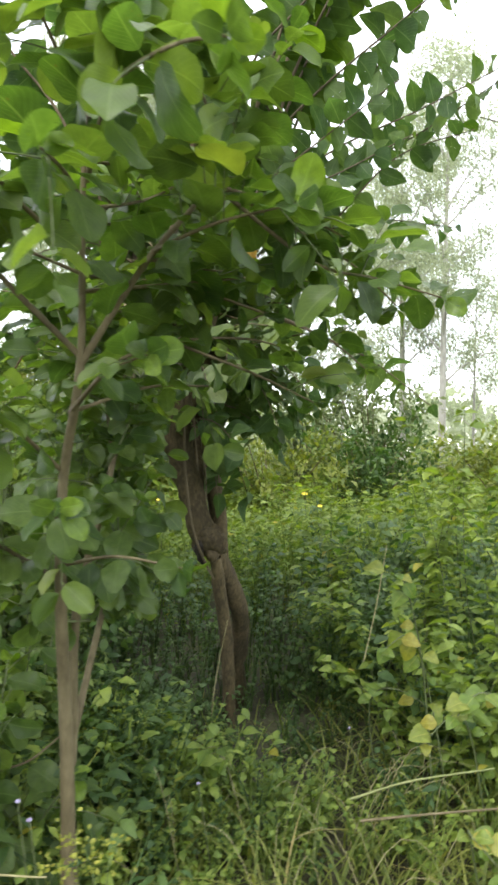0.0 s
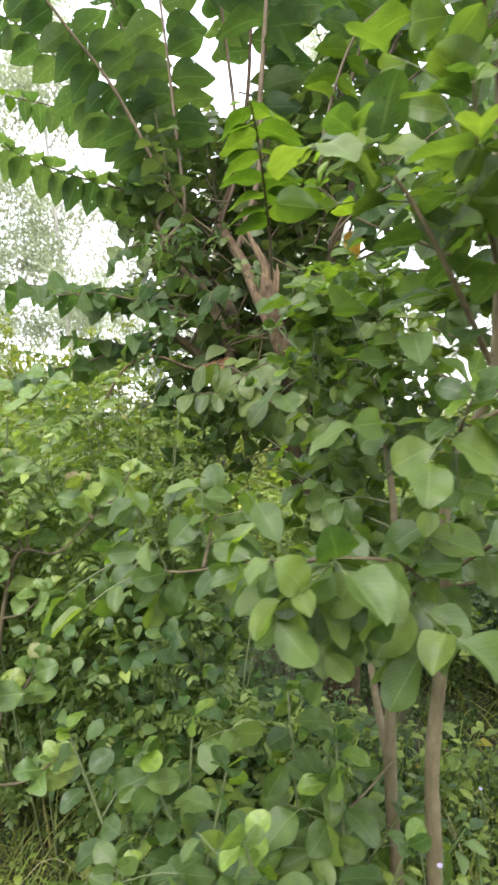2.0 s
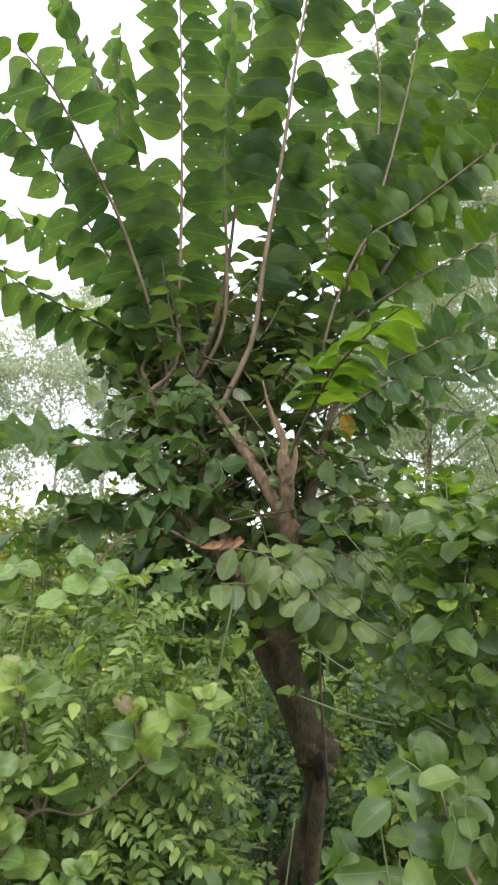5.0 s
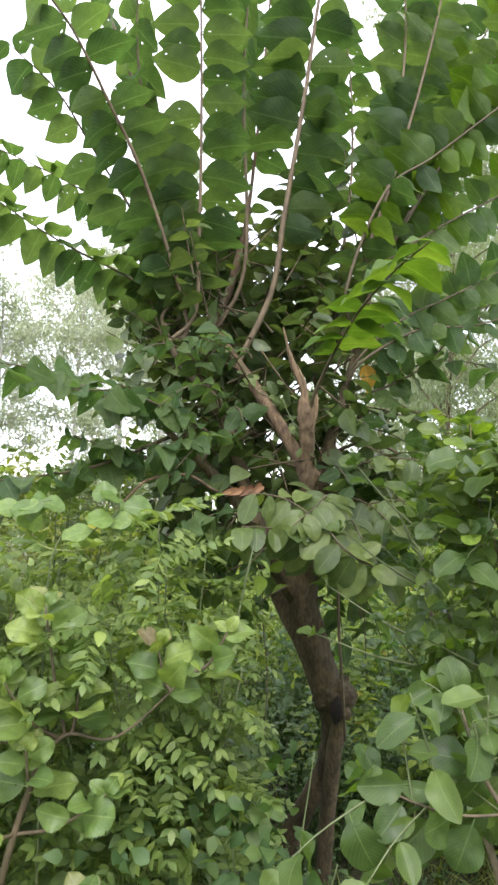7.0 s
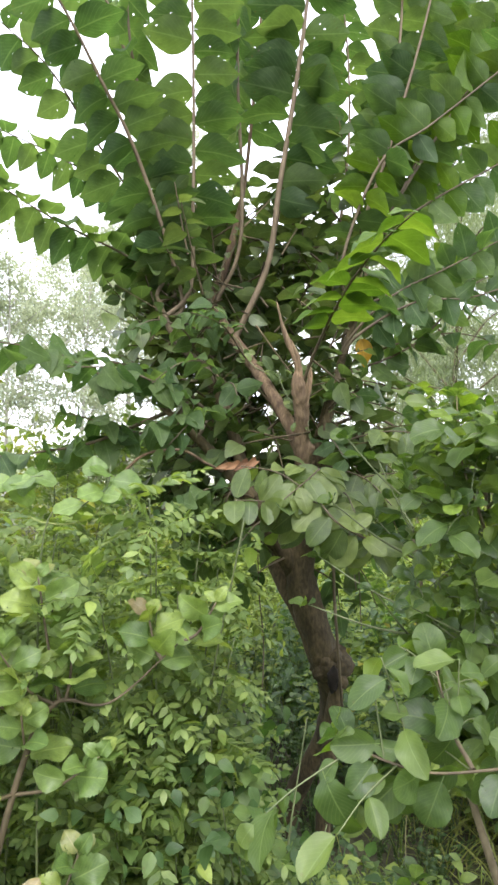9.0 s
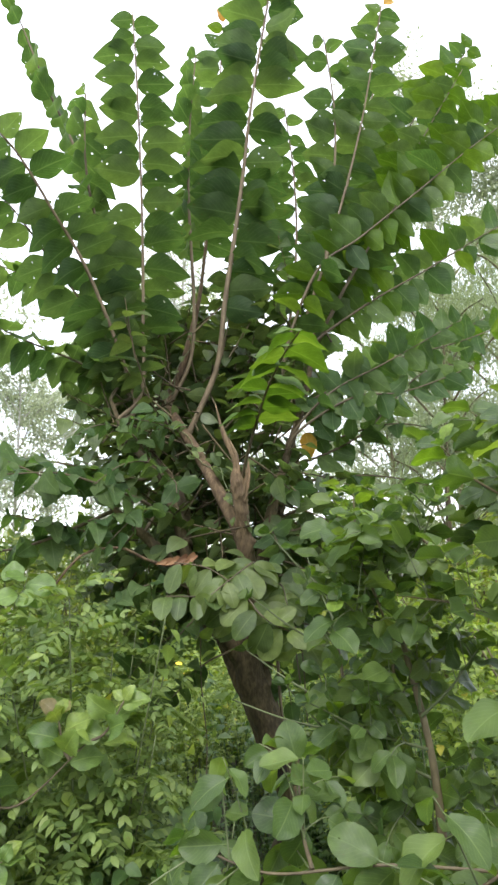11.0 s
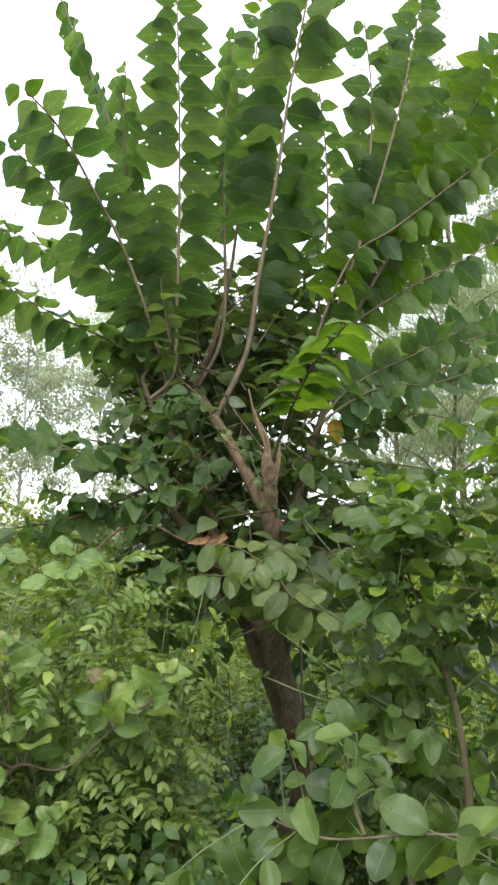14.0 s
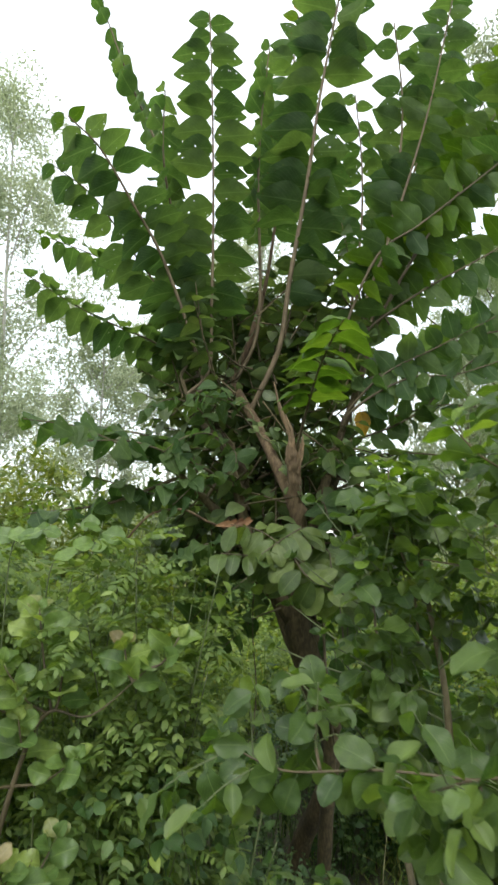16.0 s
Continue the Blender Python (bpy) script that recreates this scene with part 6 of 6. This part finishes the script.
# ---------------------------------------------------------------- bushes behind
def bush(base, height, radius, count, size, material, label, g, ratio=0.45, shape="lance"):
    ob = thing("bush", base, label, "bush", "bushes behind the tree")
    lt = leaf_template(shape, ratio, 3, 2, 0.25, 0.3, 0.0)
    base = np.array(base, float)
    fol = Heap()
    tips = []
    for k in range(9):
        a = k * 2.4 + g.uniform(-0.4, 0.4)
        r = radius * g.uniform(0.25, 0.9)
        t = base + [r * np.cos(a), r * np.sin(a), height * g.uniform(0.7, 0.97)]
        c = curve([base, base + (t - base) * [0.3, 0.3, 0.5], t], 16)
        h = Heap()
        h.tube(c, np.linspace(0.02, 0.005, 16), 6)
        part("stem", h, MAT_STEM, ob)
        tips.append(c[5:])
    tips = np.vstack(tips)
    sub = 26
    for k in range(count // sub):
        p0 = tips[g.integers(len(tips))]
        w = unit(g.normal(0, 1, 3) + (p0 - base - [0, 0, height * 0.5]) * 0.8)
        s = g.uniform(0, 0.38 * radius + 0.1, sub)
        p = p0 + s[:, None] * w + g.normal(0, 0.05, (sub, 3))
        p[:, 2] = np.clip(p[:, 2], 0.05, None)
        fol.leaves(lt, p, g.normal(0, 0.6, (sub, 3)) + w, UP[None] + g.normal(0, 0.4, (sub, 3)), size * g.uniform(0.7, 1.25, sub))
    part("foliage", fol, material, ob, "", "stuff")
    return ob


g = np.random.default_rng(41)
BUSHES = [
    ((-1.7, 8.8, 0), 3.05, 1.3, 12500, 0.105, MAT_BUSH, "rounded yellowish green bush behind the weeds"),
    ((-3.2, 9.2, 0), 3.05, 1.4, 12500, 0.105, MAT_BUSH, "rounded yellowish green bush behind the weeds"),
    ((-2.6, 5.6, 0), 1.9, 0.9, 4420, 0.094, MAT_PINNATE, "dense dark green bush with narrow leaves"),
    ((-1.5, 5.4, 0), 1.7, 0.8, 3740, 0.094, MAT_PINNATE, "dense dark green bush with narrow leaves"),
    ((-3.8, 6.2, 0), 2.1, 1.0, 4080, 0.100, MAT_BUSH, "leafy green bush at the edge of the clearing"),
    ((-2.2, 7.0, 0), 1.9, 0.9, 3740, 0.100, MAT_WEED_DARK, "dense dark green bush with narrow leaves"),
    ((1.6, 10.0, 0), 1.9, 1.0, 4000, 0.112, MAT_WEED_DARK, "dark green bush in front of pale trunks"),
    # Two bushes with the haze-greyed leaf colour of the distant trees.
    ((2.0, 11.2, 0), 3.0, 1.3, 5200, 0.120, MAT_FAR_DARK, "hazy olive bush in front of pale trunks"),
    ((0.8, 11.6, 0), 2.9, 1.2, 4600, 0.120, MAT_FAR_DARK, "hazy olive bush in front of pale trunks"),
    ((3.6, 9.0, 0), 1.9, 1.2, 4080, 0.112, MAT_BUSH, "leafy green bush at the edge of the clearing"),
    ((2.9, 5.3, 0), 1.9, 0.9, 3740, 0.100, MAT_WEED, "leafy light green bush among weeds"),
    ((4.2, 6.0, 0), 2.3, 1.1, 4080, 0.106, MAT_BUSH, "leafy green bush at the edge of the clearing"),
    ((0.2, 9.6, 0), 1.9, 1.3, 4080, 0.112, MAT_BUSH, "leafy green bush at the edge of the clearing"),
    ((1.9, 3.6, 0), 1.6, 0.7, 1700, 0.075, MAT_WEED, "leafy light green bush among weeds"),
    ((6.2, 8.5, 0), 2.6, 1.4, 4420, 0.112, MAT_BUSH, "leafy green bush at the edge of the clearing"),
]
for b in BUSHES:
    bush(*b, g)


# ---------------------------------------------------------------- tall trees in the distance
def tall_tree(base, height, crown_r, crown_low, count, material, label, g, size=0.17, ratio=0.32, r=0.11, droop=0.5, bark=None):
    ob = thing("tall_tree", base, label, "tree", "tall trees in the distance")
    base = np.array(base, float)
    lean = np.array([g.uniform(-0.4, 0.4), g.uniform(-0.4, 0.4), 0])
    c = curve([base, base + lean * 0.4 + [0, 0, height * 0.45], base + lean + [0, 0, height * 0.93]], 30)
    h = Heap()
    h.tube(c, np.linspace(r, r * 0.2, 30), 9, 0.05, 4)
    part("trunk", h, bark or MAT_PALE_BARK, ob)
    lt = far_leaf(ratio * 1.15)
    fol = Heap()
    limbs = 18
    for k in range(limbs):
        u = crown_low + (0.98 - crown_low) * (k + g.uniform(0, 1)) / limbs
        i = min(int(u * 29), 29)
        a = k * 2.4 + g.uniform(-0.3, 0.3)
        L = crown_r * np.interp(u, [crown_low, (1 + crown_low) / 2, 1], [0.7, 1.0, 0.35]) * g.uniform(0.7, 1.2)
        t = c[i] + [L * np.cos(a), L * np.sin(a), L * g.uniform(0.4, 1.0)]
        lc = curve([c[i], (c[i] + t) / 2 + [0, 0, L * 0.15], t], 10)
        h = Heap()
        h.tube(lc, np.linspace(r * 0.3, 0.008, 10), 5)
        part("limb", h, bark or MAT_PALE_BARK, ob)
        m = int(count * 2.4) // limbs // 80
        for q in range(m):
            p0 = lc[g.integers(3, 10)] + g.normal(0, 0.13 * crown_r, 3)
            p = p0 + g.normal(0, 0.085 * crown_r * g.uniform(0.6, 1.3), (80, 3)) * [1.15, 1.15, 0.9]
            way = g.normal(0, 0.7, (80, 3)) + [0, 0, -droop]
            fol.leaves(lt, p, way, g.normal(0, 1, (80, 3)) + UP, 0.70 * size * g.uniform(0.7, 1.3, 80))
    part("foliage", fol, material, ob, "", "stuff")
    return ob


g = np.random.default_rng(51)
TALL = [
    ((5.2, 18.3, 0), 14, 2.2, 0.30, 9500, MAT_FAR, "tall gum tree with pale trunk and thin foliage"),
    ((4.4, 19.5, 0), 12, 2.0, 0.4, 8000, MAT_FAR, "tall gum tree with pale trunk and thin foliage"),
    ((2.2, 17.0, 0), 8.4, 2.0, 0.40, 7500, MAT_FAR, "slender gum tree with thin grey-green crown"),
    ((0.2, 15.4, 0), 7.2, 1.6, 0.45, 4500, MAT_FAR, "tall gum tree with pale trunk and thin foliage"),
    ((-3.6, 14.5, 0), 11.0, 2.0, 0.20, 9600, MAT_FAR, "slender gum tree with thin grey-green crown"),
    ((-1.9, 14.0, 0), 12.5, 2.1, 0.25, 9400, MAT_FAR, "slender gum tree with thin grey-green crown"),
    ((-5.2, 16.0, 0), 10.0, 2.0, 0.25, 8000, MAT_FAR, "slender gum tree with thin grey-green crown"),
    ((8.5, 18.0, 0), 9.0, 2.0, 0.3, 4500, MAT_FAR, "slender gum tree with thin grey-green crown"),
    ((11.5, 16.0, 0), 10.0, 2.2, 0.3, 5000, MAT_FAR, "slender gum tree with thin grey-green crown"),
    ((9.6, 11.5, 0), 15.0, 2.4, 0.12, 14000, MAT_FAR_MID, "tall gum tree with pale trunk and thin foliage"),
    ((11.6, 10.8, 0), 13.0, 2.4, 0.12, 11000, MAT_FAR_MID, "tall gum tree with pale trunk and thin foliage"),
    ((8.4, 12.6, 0), 7.0, 1.8, 0.3, 5000, MAT_FAR_MID, "slender gum tree with thin grey-green crown"),
    ((7.0, 21.0, 0), 8.0, 2.0, 0.3, 4000, MAT_FAR, "slender gum tree with thin grey-green crown"),
    ((-0.8, 22.0, 0), 7.5, 2.0, 0.3, 4000, MAT_FAR, "slender gum tree with thin grey-green crown"),
]
# Crown colours already hold the haze of distance.
for t in TALL:
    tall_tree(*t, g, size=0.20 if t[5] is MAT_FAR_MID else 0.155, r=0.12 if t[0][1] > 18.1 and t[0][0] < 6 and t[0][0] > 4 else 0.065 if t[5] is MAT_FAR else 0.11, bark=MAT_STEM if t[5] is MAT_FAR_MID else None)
tall_tree((4.6, 7.2, 0), 6.4, 1.9, 0.3, 8000, MAT_FAR_DARK, "feathery dark green tree with drooping needles, haze in its colour", g, 0.17, 0.06, 0.06, 1.2, bark=MAT_BARK)
tall_tree((6.6, 7.4, 0), 7.5, 2.0, 0.25, 7500, MAT_FAR_DARK, "feathery dark green tree with drooping needles, haze in its colour", g, 0.17, 0.06, 0.07, 1.2, bark=MAT_BARK)

# far woods that close the horizon
h = Heap()
lt = far_leaf(0.5)
n = 20000
a = g.uniform(-1.2, 1.5, n)
d = g.uniform(30, 44, n)
top = 3.2 + 1.1 * np.sin(a * 9) + 0.7 * np.sin(a * 23 + 1)
p = np.stack([d * np.sin(a), d * np.cos(a), g.uniform(0, 1, n) ** 0.8 * top], -1)
h.leaves(lt, p, g.normal(0, 1, (n, 3)), g.normal(0, 0.6, (n, 3)) + UP, g.uniform(0.4, 0.9, n))
setting("far_woods", h, MAT_FAR, "far belt of trees on the horizon, greyed by haze in the colour", "woods")
